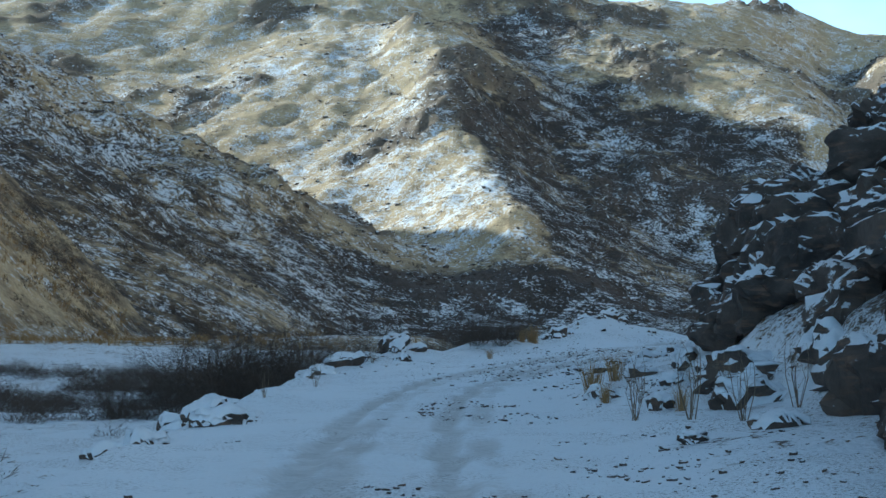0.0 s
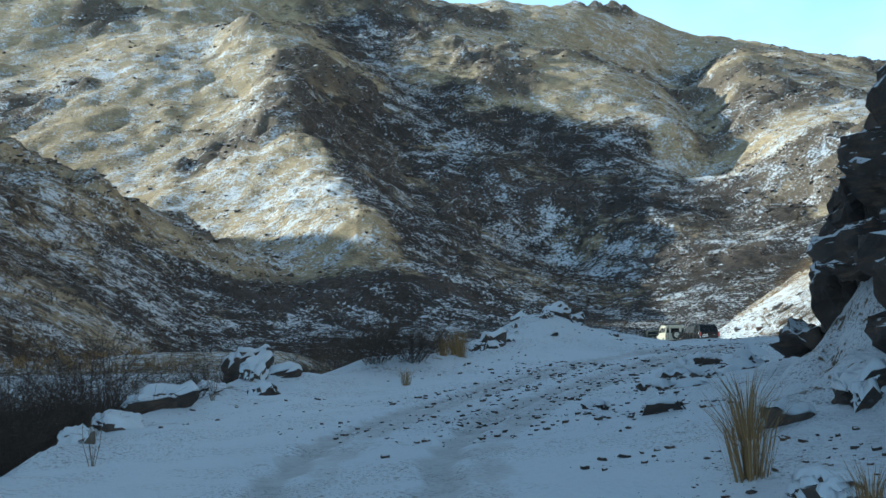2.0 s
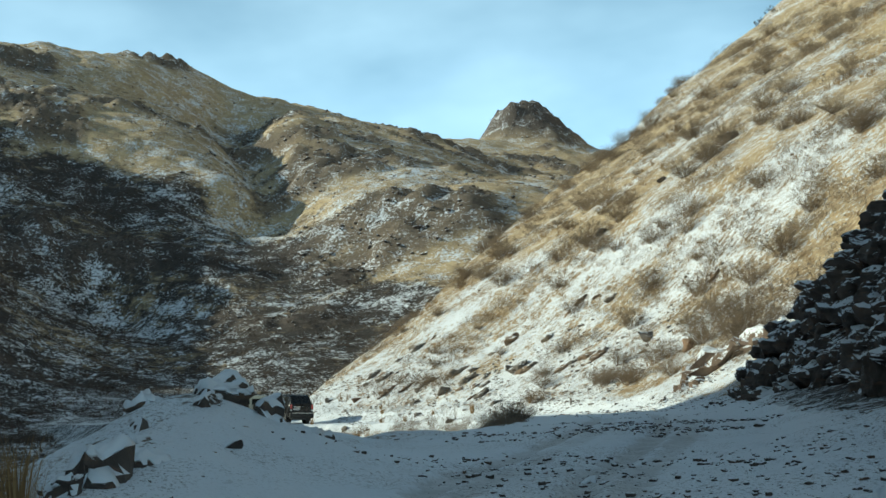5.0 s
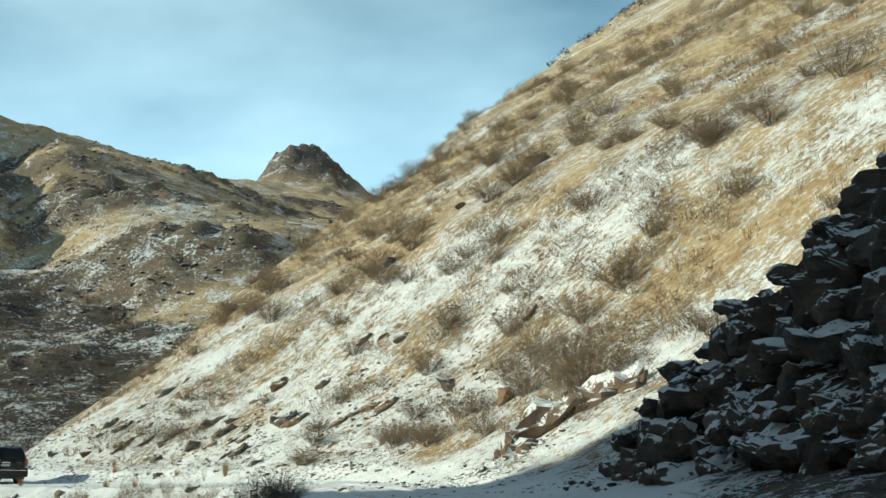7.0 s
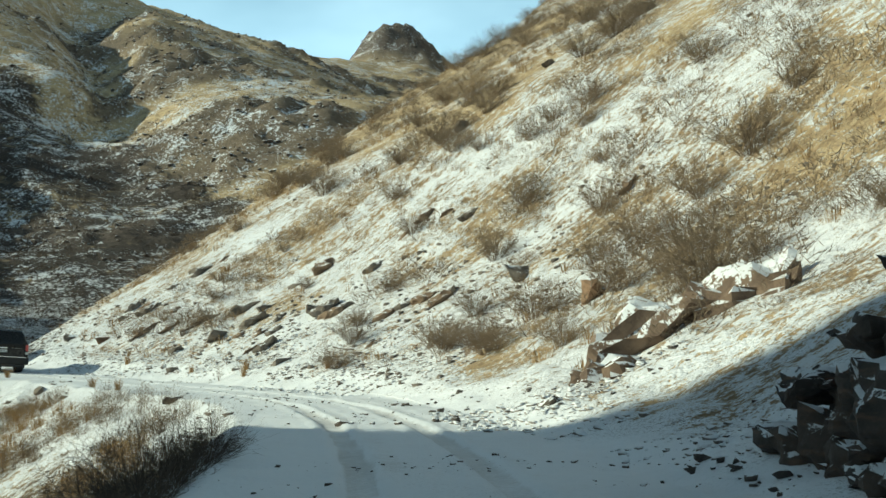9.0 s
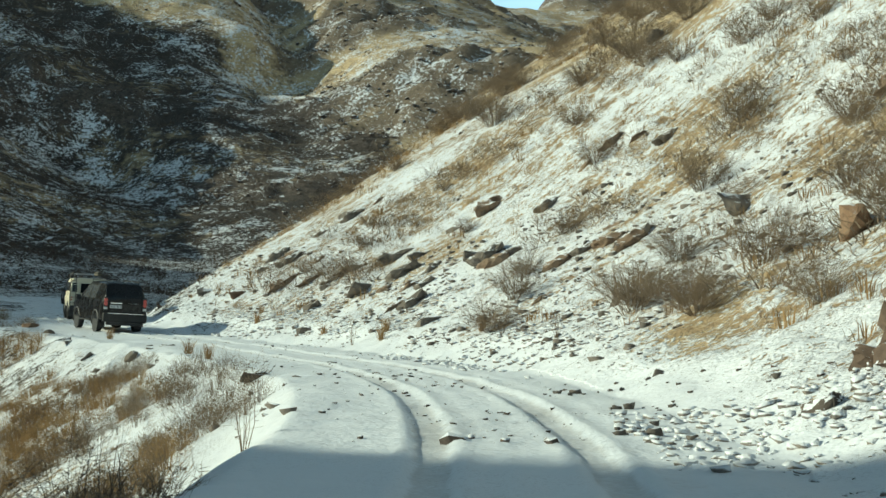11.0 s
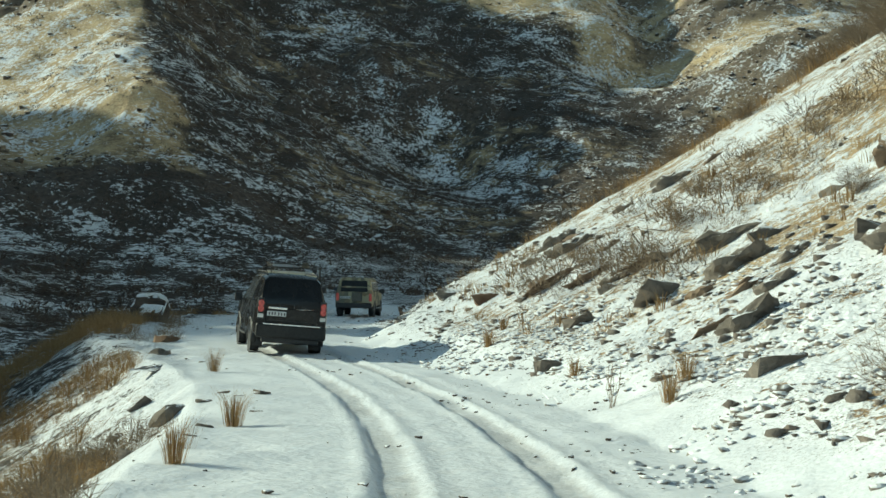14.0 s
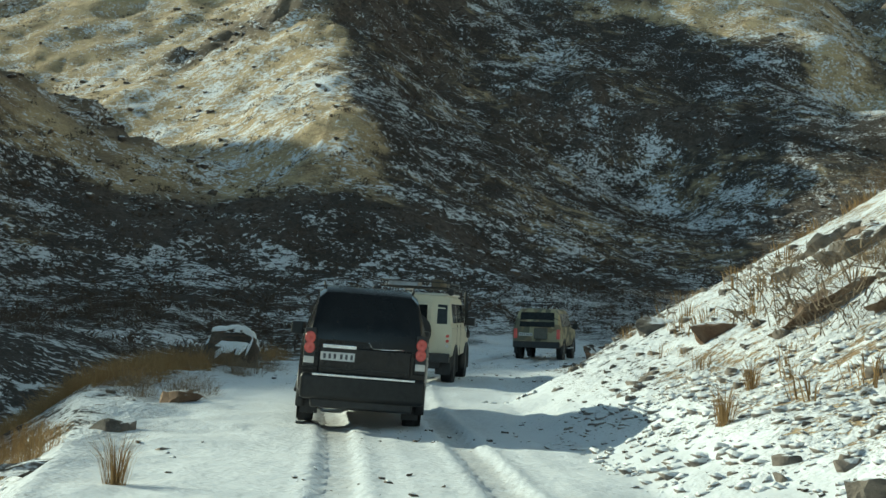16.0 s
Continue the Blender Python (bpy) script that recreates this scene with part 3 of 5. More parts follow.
def blades(rng, n, height, spread, wide, bend=0.35):
    """A tuft: n thin blades that lean outward."""
    v, f = [], []
    for i in range(n):
        a, r = rng.uniform(0, 6.283), spread * 0.35 * rng.uniform(0, 1) ** 0.7
        h, lean = height * rng.uniform(0.5, 1.0), rng.uniform(0.05, bend) + 0.25 * r / max(spread, 0.01)
        bx, by = math.cos(a) * r, math.sin(a) * r
        w = wide * rng.uniform(0.7, 1.3)
        tx, ty = -math.sin(a + rng.uniform(-1, 1)) * w, math.cos(a) * w
        mx, my = bx + math.cos(a) * h * lean * 0.4, by + math.sin(a) * h * lean * 0.4
        ex, ey = bx + math.cos(a) * h * lean * 1.3, by + math.sin(a) * h * lean * 1.3
        k = len(v)
        v += [(bx - tx, by - ty, -0.04), (bx + tx, by + ty, -0.04), (mx - tx * 0.7, my - ty * 0.7, h * 0.6), (mx + tx * 0.7, my + ty * 0.7, h * 0.6), (ex, ey, h)]
        f += [(k, k + 1, k + 3), (k, k + 3, k + 2), (k + 2, k + 3, k + 4)]
    return np.array(v), np.array(f)


def fuzz(rng, n, tall, wide, thin):
    """A bare bush seen from some way off: fine slivers of twig filling a rounded dome."""
    v, f = [], []
    for i in range(n):
        a, r = rng.uniform(0, 6.283), math.sqrt(rng.uniform(0, 1))
        z = rng.uniform(0.05, 1.0) * math.sqrt(max(0.05, 1 - r * r))
        p = Vector((math.cos(a) * r * wide / 2, math.sin(a) * r * wide / 2, z * tall))
        d = Vector((math.cos(a) * r + rng.normal(0, 0.5), math.sin(a) * r + rng.normal(0, 0.5), rng.normal(0.6, 0.4))).normalized()
        s = d.orthogonal().normalized()
        s.rotate(Matrix.Rotation(rng.uniform(0, 6.283), 3, d))
        l, w = tall * rng.uniform(0.25, 0.55), thin * rng.uniform(0.7, 1.3)
        k = len(v)
        v += [tuple(p - d * l * 0.6 + s * w), tuple(p - d * l * 0.6 - s * w), tuple(p + d * l * 0.4)]
        f.append((k, k + 1, k + 2))
    return np.array(v), np.array(f)


def stone_template(rng, points=9):
    r = random.Random(int(rng.integers(1e6)))
    bm = hull_rock(r, (1, 0.8, 0.6), points)
    bmesh.ops.triangulate(bm, faces=bm.faces[:])
    bm.verts.index_update()
    v = np.array([tuple(p.co) for p in bm.verts])
    f = np.array([[p.index for p in q.verts] for q in bm.faces])
    bm.free()
    return v, f


def shrub_mesh(seed, height, spread, stems, twigs, thick=0.012):
    """A leafless bush: bent stems from one root, each with finer twigs, every one a tapered three-sided rod."""
    rnd = random.Random(seed)
    stem, twig = ([], []), ([], [])

    def rod(a, b, ra, rb, into=stem):
        v, f = into
        d = (b - a).normalized()
        u = d.orthogonal().normalized()
        w = d.cross(u)
        k = len(v)
        for p, r in ((a, ra), (b, rb)):
            for i in range(3):
                g = i * 2.0944
                v.append(tuple(p + (u * math.cos(g) + w * math.sin(g)) * r))
        for i in range(3):
            j = (i + 1) % 3
            f.append((k + i, k + j, k + 3 + j, k + 3 + i))

    for _ in range(stems):
        a, lean = rnd.uniform(0, 6.283), math.sqrt(rnd.uniform(0.0, 1.0))
        out = Vector((math.cos(a), math.sin(a), 0))
        tip = out * spread * 0.5 * lean + Vector((0, 0, height * math.sqrt(max(0.12, 1 - 0.85 * lean * lean)))) * rnd.uniform(0.7, 1.0)
        p0 = out * rnd.uniform(0, 0.12) * spread + Vector((0, 0, -0.06))
        sag = Vector((rnd.gauss(0, 0.06), rnd.gauss(0, 0.06), 0.10 * rnd.random())) * height
        p1, p2, p3 = p0.lerp(tip, 0.4) + sag, p0.lerp(tip, 0.75) + sag * 0.7, tip
        t = thick * rnd.uniform(0.7, 1.2)
        rod(p0, p1, t, t * 0.75)
        rod(p1, p2, t * 0.75, t * 0.5)
        rod(p2, p3, t * 0.5, t * 0.2)
        for _ in range(twigs):
            k = rnd.uniform(0.5, 2.0)
            q = p0.lerp(p1, k) if k < 1 else p1.lerp(p3, k - 1)
            e = q + (Vector((rnd.gauss(0, 0.6), rnd.gauss(0, 0.6), rnd.gauss(0.35, 0.4))) + out * 0.35) * height * rnd.uniform(0.12, 0.3)
            rod(q, e, t * 0.45, t * 0.15, twig)
    out = []
    for v, f in (stem, twig):
        out.append(bpy.data.meshes.new("stems"))
        out[-1].from_pydata(v, [], f)
    return out


def make_shrub(seed, height, spread, stems, twigs, material, label, group, thick=0.012, name="shrub"):
    base, fine = shrub_mesh(seed, height, spread, stems, twigs, thick)
    base.materials.append(material)
    fine.materials.append(material)
    ob = tagged(new(name, base), label, "shrub", group)
    new("crown", fine).parent = ob
    return ob


def settle(ob, x, y, turn=0.0, scale=1.0, sink=0.0, tilt=(0, 0), z=None):
    ob.location = (x, y, (height_at(x, y) if z is None else z) - sink)
    ob.rotation_euler = (radians(tilt[0]), radians(tilt[1]), radians(turn))
    ob.scale = (scale,) * 3
    return ob


def again(ob, x, y, turn, scale, sink=0.0, tilt=(0, 0)):
    c = copy_thing(ob, pose(x, y, height_at(x, y) - sink, tilt[0], tilt[1], turn))
    c.scale = (scale,) * 3
    return c


# ---------------------------------------------------------------- rocks along the track
def near_rocks():
    rusty = rock_variant("rusty_rock", (0.17, 0.09, 0.05), (0.32, 0.21, 0.13))
    dusted = rock_variant("dusted_rusty_rock", (0.095, 0.062, 0.043), (0.23, 0.16, 0.11), (0.46, 0.56), 2.8)
    grey = rock_variant("grey_slab", (0.09, 0.075, 0.062), (0.25, 0.21, 0.17))
    # (x, y, length, width, height, turn, sink, what it looks like)
    for k, (x, y, l, w, h, turn, sink, label, mat) in enumerate((
        (3.9, 41.6, 1.3, 0.9, 0.75, 20, 0.2, "low grey boulder under thick snow at the track's edge", ROCK),
        (5.0, 46.6, 1.5, 0.9, 1.25, 50, 0.2, "dark pointed boulder standing at the track's edge", ROCK),
        (5.6, 45.7, 1.0, 0.8, 0.5, 10, 0.12, "flat snow-topped stone beside a dark boulder", ROCK),
        (4.4, 44.4, 0.8, 0.5, 0.35, 70, 0.1, "small dark stone in the verge's snow", ROCK),
        (3.3, 32.8, 1.0, 0.7, 0.55, 35, 0.15, "round brown boulder with a snow cap on the verge", grey),
        (2.7, 31.2, 1.5, 1.0, 0.8, 15, 0.25, "broad boulder with deep snow on its top", ROCK),
        (3.6, 36.6, 0.8, 0.6, 0.4, 80, 0.12, "rounded pale stone on the verge", grey),
        (3.8, 38.9, 1.1, 0.7, 0.5, 40, 0.15, "long stone half buried in the verge's snow", ROCK),
        (2.9, 27.9, 1.4, 0.9, 0.55, 25, 0.18, "long dark boulder under snow on the verge", ROCK),
        (2.2, 25.2, 1.2, 0.8, 0.6, 60, 0.2, "dark boulder at the foot of the verge", ROCK),
        (10.4, 28.7, 0.8, 0.55, 0.5, 15, 0.12, "dark angular stone beside a grass tuft", ROCK),
        (12.4, 24.4, 1.5, 1.2, 1.0, 35, 0.25, "square dark boulder with thick snow on top", ROCK),
        (11.2, 25.6, 0.9, 0.6, 0.5, 65, 0.12, "flat brown stone with a snowy top", ROCK),
        (10.9, 36.1, 0.7, 0.45, 0.4, 20, 0.1, "dark stone poking out of the bank's snow", ROCK),
        (10.3, 37.4, 0.6, 0.4, 0.3, 70, 0.08, "small dark stone at the bank's foot", ROCK),
        (11.9, 39.6, 1.3, 0.6, 0.5, 10, 0.15, "long dark stone ledge in the bank", ROCK),
        (12.7, 42.4, 1.4, 0.8, 0.5, 30, 0.15, "flat broken slab in the bank's snow", ROCK),
        (13.7, 42.0, 1.0, 0.7, 0.5, 55, 0.12, "dark angular stone on the bank", ROCK),
        (13.4, 44.2, 0.9, 0.6, 0.4, 5, 0.1, "flat dark stone with snow on its ledges", ROCK),
        (14.8, 45.4, 0.9, 0.7, 0.5, 75, 0.12, "dark stone on the snowy bank", ROCK),
        (10.3, 51.0, 1.0, 0.7, 0.75, 25, 0.15, "dark boulder in a snow-covered heap", ROCK),
        (9.9, 50.8, 0.6, 0.5, 0.5, 70, 0.1, "dark angular stone in a snowy heap", ROCK),
        (10.7, 51.5, 0.9, 0.4, 0.35, 5, 0.1, "flat dark stone in a snowy heap", ROCK),
        (11.0, 53.2, 0.5, 0.4, 0.5, 40, 0.1, "brown stone standing out of a snow heap", grey),
        (12.3, 54.6, 0.9, 0.6, 0.7, 20, 0.12, "dark pointed boulder with snow on its back", ROCK),
        (11.3, 55.0, 0.8, 0.6, 0.6, 75, 0.12, "snow-topped boulder on a heap by the track", ROCK),
        (11.9, 53.9, 0.6, 0.4, 0.35, 50, 0.08, "flat dark stone in a snowy heap", ROCK),
        (12.8, 54.1, 0.7, 0.45, 0.6, 65, 0.12, "upright dark slab in the snow heap", ROCK),
        (13.7, 55.8, 1.1, 0.7, 0.6, 30, 0.2, "low boulder buried in soft snow", ROCK),
        (11.9, 52.6, 0.3, 0.25, 0.2, 15, 0.04, "small dark stone at a heap's foot", ROCK),
        (9.3, 48.6, 0.3, 0.25, 0.25, 15, 0.04, "small brown stone in the verge's snow", grey),
        (14.4, 58.8, 1.0, 0.6, 0.6, 65, 0.2, "dark slab in the snow heap", ROCK),
        (5.4, 44.0, 0.7, 0.5, 0.5, 30, 0.1, "snow-topped stone on the verge", ROCK),
        (5.2, 45.6, 0.9, 0.6, 0.9, 80, 0.2, "upright dark stone on the verge", ROCK),
        (13.4, 41.4, 0.8, 0.5, 0.4, 15, 0.1, "flat brown stone on the bank", grey),
        (12.3, 40.2, 0.7, 0.4, 0.4, 45, 0.1, "broken brown slab on the bank", grey),
        (12.7, 40.4, 0.6, 0.4, 0.35, 80, 0.1, "broken dark slab on the bank", ROCK),
        (15.4, 51.0, 0.3, 0.25, 0.22, 5, 0.04, "small dark stone on the snowy track", ROCK),
        (10.4, 28.9, 0.6, 0.4, 0.35, 15, 0.08, "dark brown stone beside a grass tuft", grey),
        (4.1, 24.8, 1.1, 0.6, 0.5, 25, 0.15, "long snow-topped boulder on the verge", ROCK),
        (3.5, 26.4, 1.2, 0.9, 0.8, 70, 0.2, "round boulder under a thick snow cap", ROCK),
        (13.0, 26.4, 2.3, 1.2, 0.7, 8, 0.15, "long dark ledge of rock under flat snow", ROCK),
        (12.5, 27.9, 1.3, 0.8, 0.55, 30, 0.12, "dark stone under snow at the crag's foot", ROCK),
        (13.6, 24.2, 1.7, 1.1, 0.9, 60, 0.2, "dark block under snow at the crag's foot", ROCK),
        (12.9, 29.8, 1.4, 0.9, 0.8, 15, 0.15, "dark angular block at the crag's foot", ROCK),
        (11.9, 30.6, 0.8, 0.6, 0.45, 50, 0.1, "dark stone with a snowy top", ROCK),
        (11.5, 33.3, 0.9, 0.6, 0.5, 20, 0.1, "dark angular stone in the bank's snow", ROCK),
        (12.6, 33.8, 1.3, 0.8, 0.7, 75, 0.15, "dark block in the bank's snow", ROCK),
        (11.3, 27.2, 0.6, 0.5, 0.35, 35, 0.08, "small dark stone in the bank's snow", ROCK),
        (12.2, 21.0, 0.9, 0.6, 0.4, 20, 0.1, "flat dark stone in the bank's snow", ROCK),
        (11.0, 20.2, 0.5, 0.35, 0.3, 65, 0.06, "small dark stone in the bank's snow", ROCK),
        (3.7, 21.8, 0.8, 0.6, 0.5, 40, 0.15, "dark boulder on the verge", ROCK),
        (40.7, 85.4, 3.2, 2.2, 1.8, 150, 0.35, "great brown boulder dusted with snow at the slope's foot", dusted),
        (42.0, 84.2, 2.8, 2.0, 1.8, 115, 0.2, "brown rock face dusted with snow in the slope", dusted),
        (39.2, 85.3, 1.9, 1.3, 1.1, 120, 0.3, "low brown rock at a great boulder's foot", dusted),
        (37.3, 84.9, 0.8, 0.55, 0.5, 45, 0.1, "dark stone fallen beside a great boulder", ROCK),
        (42.8, 86.4, 2.2, 1.0, 0.9, 35, 0.25, "grey ledge of rock in the slope", grey),
        (44.4, 93.4, 1.5, 0.9, 1.2, 25, 0.2, "orange boulder on the snowy slope", rusty),
        (47.5, 101.9, 2.2, 1.1, 1.2, 15, 0.3, "grey-brown wedge of rock on the slope", grey),
        (33.4, 86.0, 0.42, 0.3, 0.25, 15, 0.05, "small dark stone lying in the track", ROCK),
        (34.2, 85.3, 0.24, 0.2, 0.16, 75, 0.03, "small dark stone lying in the track", ROCK),
        (30.0, 142.9, 1.6, 1.3, 1.6, 12, -0.05, "great square boulder with a thick snow top on the brink", ROCK),
        (32.6, 122.4, 2.0, 0.6, 0.6, 62, 0.2, "long grey slab on the track's brink", grey),
        (33.9, 114.2, 1.2, 0.5, 0.4, 50, 0.12, "grey slab on the track's brink", grey),
        (34.2, 99.0, 0.8, 0.5, 0.3, 15, 0.08, "flat dark stone in the snow of the verge", ROCK),
        (33.0, 118.3, 1.1, 0.5, 0.4, 55, 0.12, "grey slab on the snowy verge", grey),
        (32.3, 126.3, 1.3, 0.7, 0.5, 70, 0.15, "grey stone on the snowy verge", grey),
        (31.9, 131.0, 1.0, 0.7, 0.5, 30, 0.12, "brown stone on the snowy verge", rusty),
        (45.8, 116.2, 1.8, 0.6, 0.5, 20, 0.15, "grey slab set in the slope", grey),
        (42.5, 111.4, 2.0, 0.6, 0.7, 25, 0.2, "long grey slab set in the slope", grey),
        (43.3, 120.9, 2.2, 0.7, 0.8, 15, 0.22, "long grey slab set in the slope", grey),
        (41.9, 123.2, 1.4, 0.8, 0.7, 35, 0.2, "angular grey stone on the slope", grey),
        (40.9, 132.4, 1.6, 0.9, 0.8, 30, 0.25, "brown slab on the spur's edge", rusty),
        (40.3, 136.5, 1.4, 0.8, 0.7, 10, 0.2, "grey slab on the spur's edge", grey),
        (39.4, 143.6, 1.7, 0.9, 0.8, 40, 0.25, "dark slab on the spur's edge", ROCK),
        (67.5, 121.5, 4.2, 1.8, 1.6, 35, 0.4, "long pale rock under snow high on the slope", grey),
        (57.4, 124.0, 1.8, 0.9, 0.8, 35, 0.2, "pale stone among bushes on the slope", grey),
        (64.4, 126.4, 2.4, 0.9, 0.8, 30, 0.2, "pale stone streak on the slope", grey),
        (40.4, 119.4, 0.8, 0.6, 0.55, 20, 0.1, "snow-capped stone at the slope's foot", grey),
        (41.6, 108.0, 0.9, 0.6, 0.5, 60, 0.12, "brown stone in scree", rusty),
    )):
        settle(make_rock((102 if y > 95 else 100) + k, (l, w, h), label, (10 if mat is grey or mat is rusty else 22 if mat is dusted else 40 if label.startswith("great square") else 14), (0.16 if y < 62 else 0.26 if mat is dusted else 0.08) if l > 0.45 else 0.0, 0.0 if y > 62 and not label.startswith("great square") else (0.09 if l > 0.7 else 0.03), mat=mat), x, y, turn, 1, sink - h * (0.2 if x < 6 else 0.12 if y < 62 else 0.1),
               (0, 20) if label.startswith("great brown") else (0, 0))


def slope_ledges():
    """Weathered slabs that break out of the slope, lying with it."""
    rnd = random.Random(64)
    stone = [rock_variant("ledge_grey", (0.10, 0.085, 0.07), (0.27, 0.225, 0.18), (0.80, 0.93), 1.4), rock_variant("ledge_brown", (0.15, 0.095, 0.06), (0.33, 0.235, 0.155), (0.80, 0.93), 1.4)]
    kinds = []
    for k in range(6):
        kinds.append(make_rock(300 + k, (rnd.uniform(1.3, 2.3), rnd.uniform(0.7, 1.1), rnd.uniform(0.45, 0.75)), ("grey", "brown")[k % 2] + " weathered rock ledge breaking out of the snowy slope", 13, 0.13, 0.0, "rock", stone[k % 2], "rock ledges on the slope"))
    n = 0
    while n < 46:
        y = rnd.uniform(100, 136)
        side = rnd.choice((rnd.uniform(5.5, 9), rnd.uniform(6.5, 15)))
        x = float(np.interp(y, ROAD[:, 1], ROAD[:, 0])) + side
        if float(fbm(np.array([x]), np.array([y]), 7, 3, 181)[0]) < 0.02:
            continue
        turn, scale, tilt = rnd.uniform(-30, 40), rnd.uniform(0.45, 1.15), (rnd.uniform(-8, 8), rnd.uniform(-34, -20))
        if n < 6:
            settle(kinds[n], x, y, turn, scale, 0.02, tilt)
        else:
            again(kinds[n % 6], x, y, turn, scale, 0.02, tilt)
        n += 1


def rock_variant(name, dark, pale, snowy=(0.84, 0.98), patchy=0.9):
    m = Mat(name, 0.85)
    p = m.place()
    a, b = m.noise(p, 1.3, 6, 0.65, 0.5), m.noise(p, 7.0, 5, 0.7)
    col = m.mix(m.ramp(a, 0.3, 0.7), dark, pale)
    col = m.mix(m.ramp(b, 0.5, 0.8, 0, 0.7), col, (dark[0] * 0.4, dark[1] * 0.45, dark[2] * 0.5))
    dust = m.ramp(m.math("ADD", m.up(), m.math("MULTIPLY", m.math("SUBTRACT", m.n_mix(0.5, a, b), 0.5), patchy * 1.3)), *snowy)
    m.color(m.mix(dust, col, SNOW))
    m.bump(m.math("ADD", b, a), 0.9, 0.05)
    return m.m


def outcrop(name, label, spots, seed):
    """A crag of jointed blocks: spots of (x, y, base height over the ground, length, depth, height, turn)."""
    root = new(name)
    x0, y0 = sum(s[0] for s in spots) / len(spots), sum(s[1] for s in spots) / len(spots)
    root.location = (x0, y0, height_at(x0, y0))
    tagged(root, label, "rock outcrop")
    bpy.context.view_layer.update()
    for k, (x, y, up, l, w, h, turn) in enumerate(spots):
        rnd = random.Random(seed + k)
        bm = hull_rock(rnd, (l, w, h), 16, 0.13, 6)
        m = Matrix.Translation((x - x0, y - y0, height_at(x, y) + up - root.location.z)) @ pose(0, 0, 0, rnd.uniform(-9, 9), rnd.uniform(-9, 9), turn)
        b = part("boulder", bm, ROCK, root)
        b.matrix_basis = m
    return root


def crag_spots(line, rnd, rows, depth, rise=1.0, gap=1.3, size=1.0):
    """Blocks stacked in courses up a face whose foot runs along a line of points; higher courses stand further back."""
    spots = []
    for row in range(rows):
        for a, b in zip(line[:-1], line[1:]):
            n = max(1, round(math.hypot(b[0] - a[0], b[1] - a[1]) / gap))
            for i in range(n):
                k = (i + rnd.uniform(0.2, 0.8)) / n
                x, y, tall = (a[j] + (b[j] - a[j]) * k for j in range(3))
                if row * rise > tall:
                    continue
                dx, dy = b[0] - a[0], b[1] - a[1]
                l = math.hypot(dx, dy)
                long, deep, high = rnd.uniform(1.0, 3.0) * size, rnd.uniform(1.4, 2.4) * max(size, 1.0), rnd.uniform(0.7, 1.9) * size
                back = row * depth + rnd.uniform(-0.3, 0.4) * size + 0.5 * deep - 0.95 * size
                px, py = x + dy / l * back, y - dx / l * back
                base = height_at(x + dy / l * -0.2, y) + row * rise - 0.25 + rnd.uniform(-0.2, 0.3) - height_at(px, py)
                spots.append((px, py, base + 0.3, long, deep, high, math.degrees(math.atan2(dy, dx)) + rnd.uniform(-25, 25)))
    return spots


STONE_GREY = rock_variant("grey_stones", (0.09, 0.078, 0.068), (0.24, 0.20, 0.165))
near_rocks()
slope_ledges()
outcrop("rock_ledge", "dark stepped rock ledges patched with snow", crag_spots([(13.2, 14.0, 1.0), (13.4, 18, 2.0), (13.7, 22, 3.0), (14.3, 25.5, 4.0), (15.2, 29, 4.6), (16.0, 34, 4.4), (16.8, 39, 3.4)], random.Random(6), 6, 0.8), 600)
outcrop("rock_outcrop", "dark jointed rock outcrop with snow on its ledges", crag_spots([(13.9, 28.5, 1.2), (13.75, 32.5, 2.1), (13.95, 36, 2.9), (14.7, 40.6, 3.0)], random.Random(5), 6, 0.35), 500)
outcrop("rock_cliff", "dark shaded rock cliff with snow on its ledges", crag_spots([(20.0, 50.0, 4.4), (21.8, 53, 7.0), (25.2, 57.6, 7.4), (28.8, 62.6, 6.6), (30.2, 66, 5.2), (31.4, 69, 4.3), (32.0, 70.8, 3.3), (32.7, 72.5, 2.0), (33.4, 74, 0.7)], random.Random(8), 13, 0.36, 0.60, 0.9, 0.62), 700)


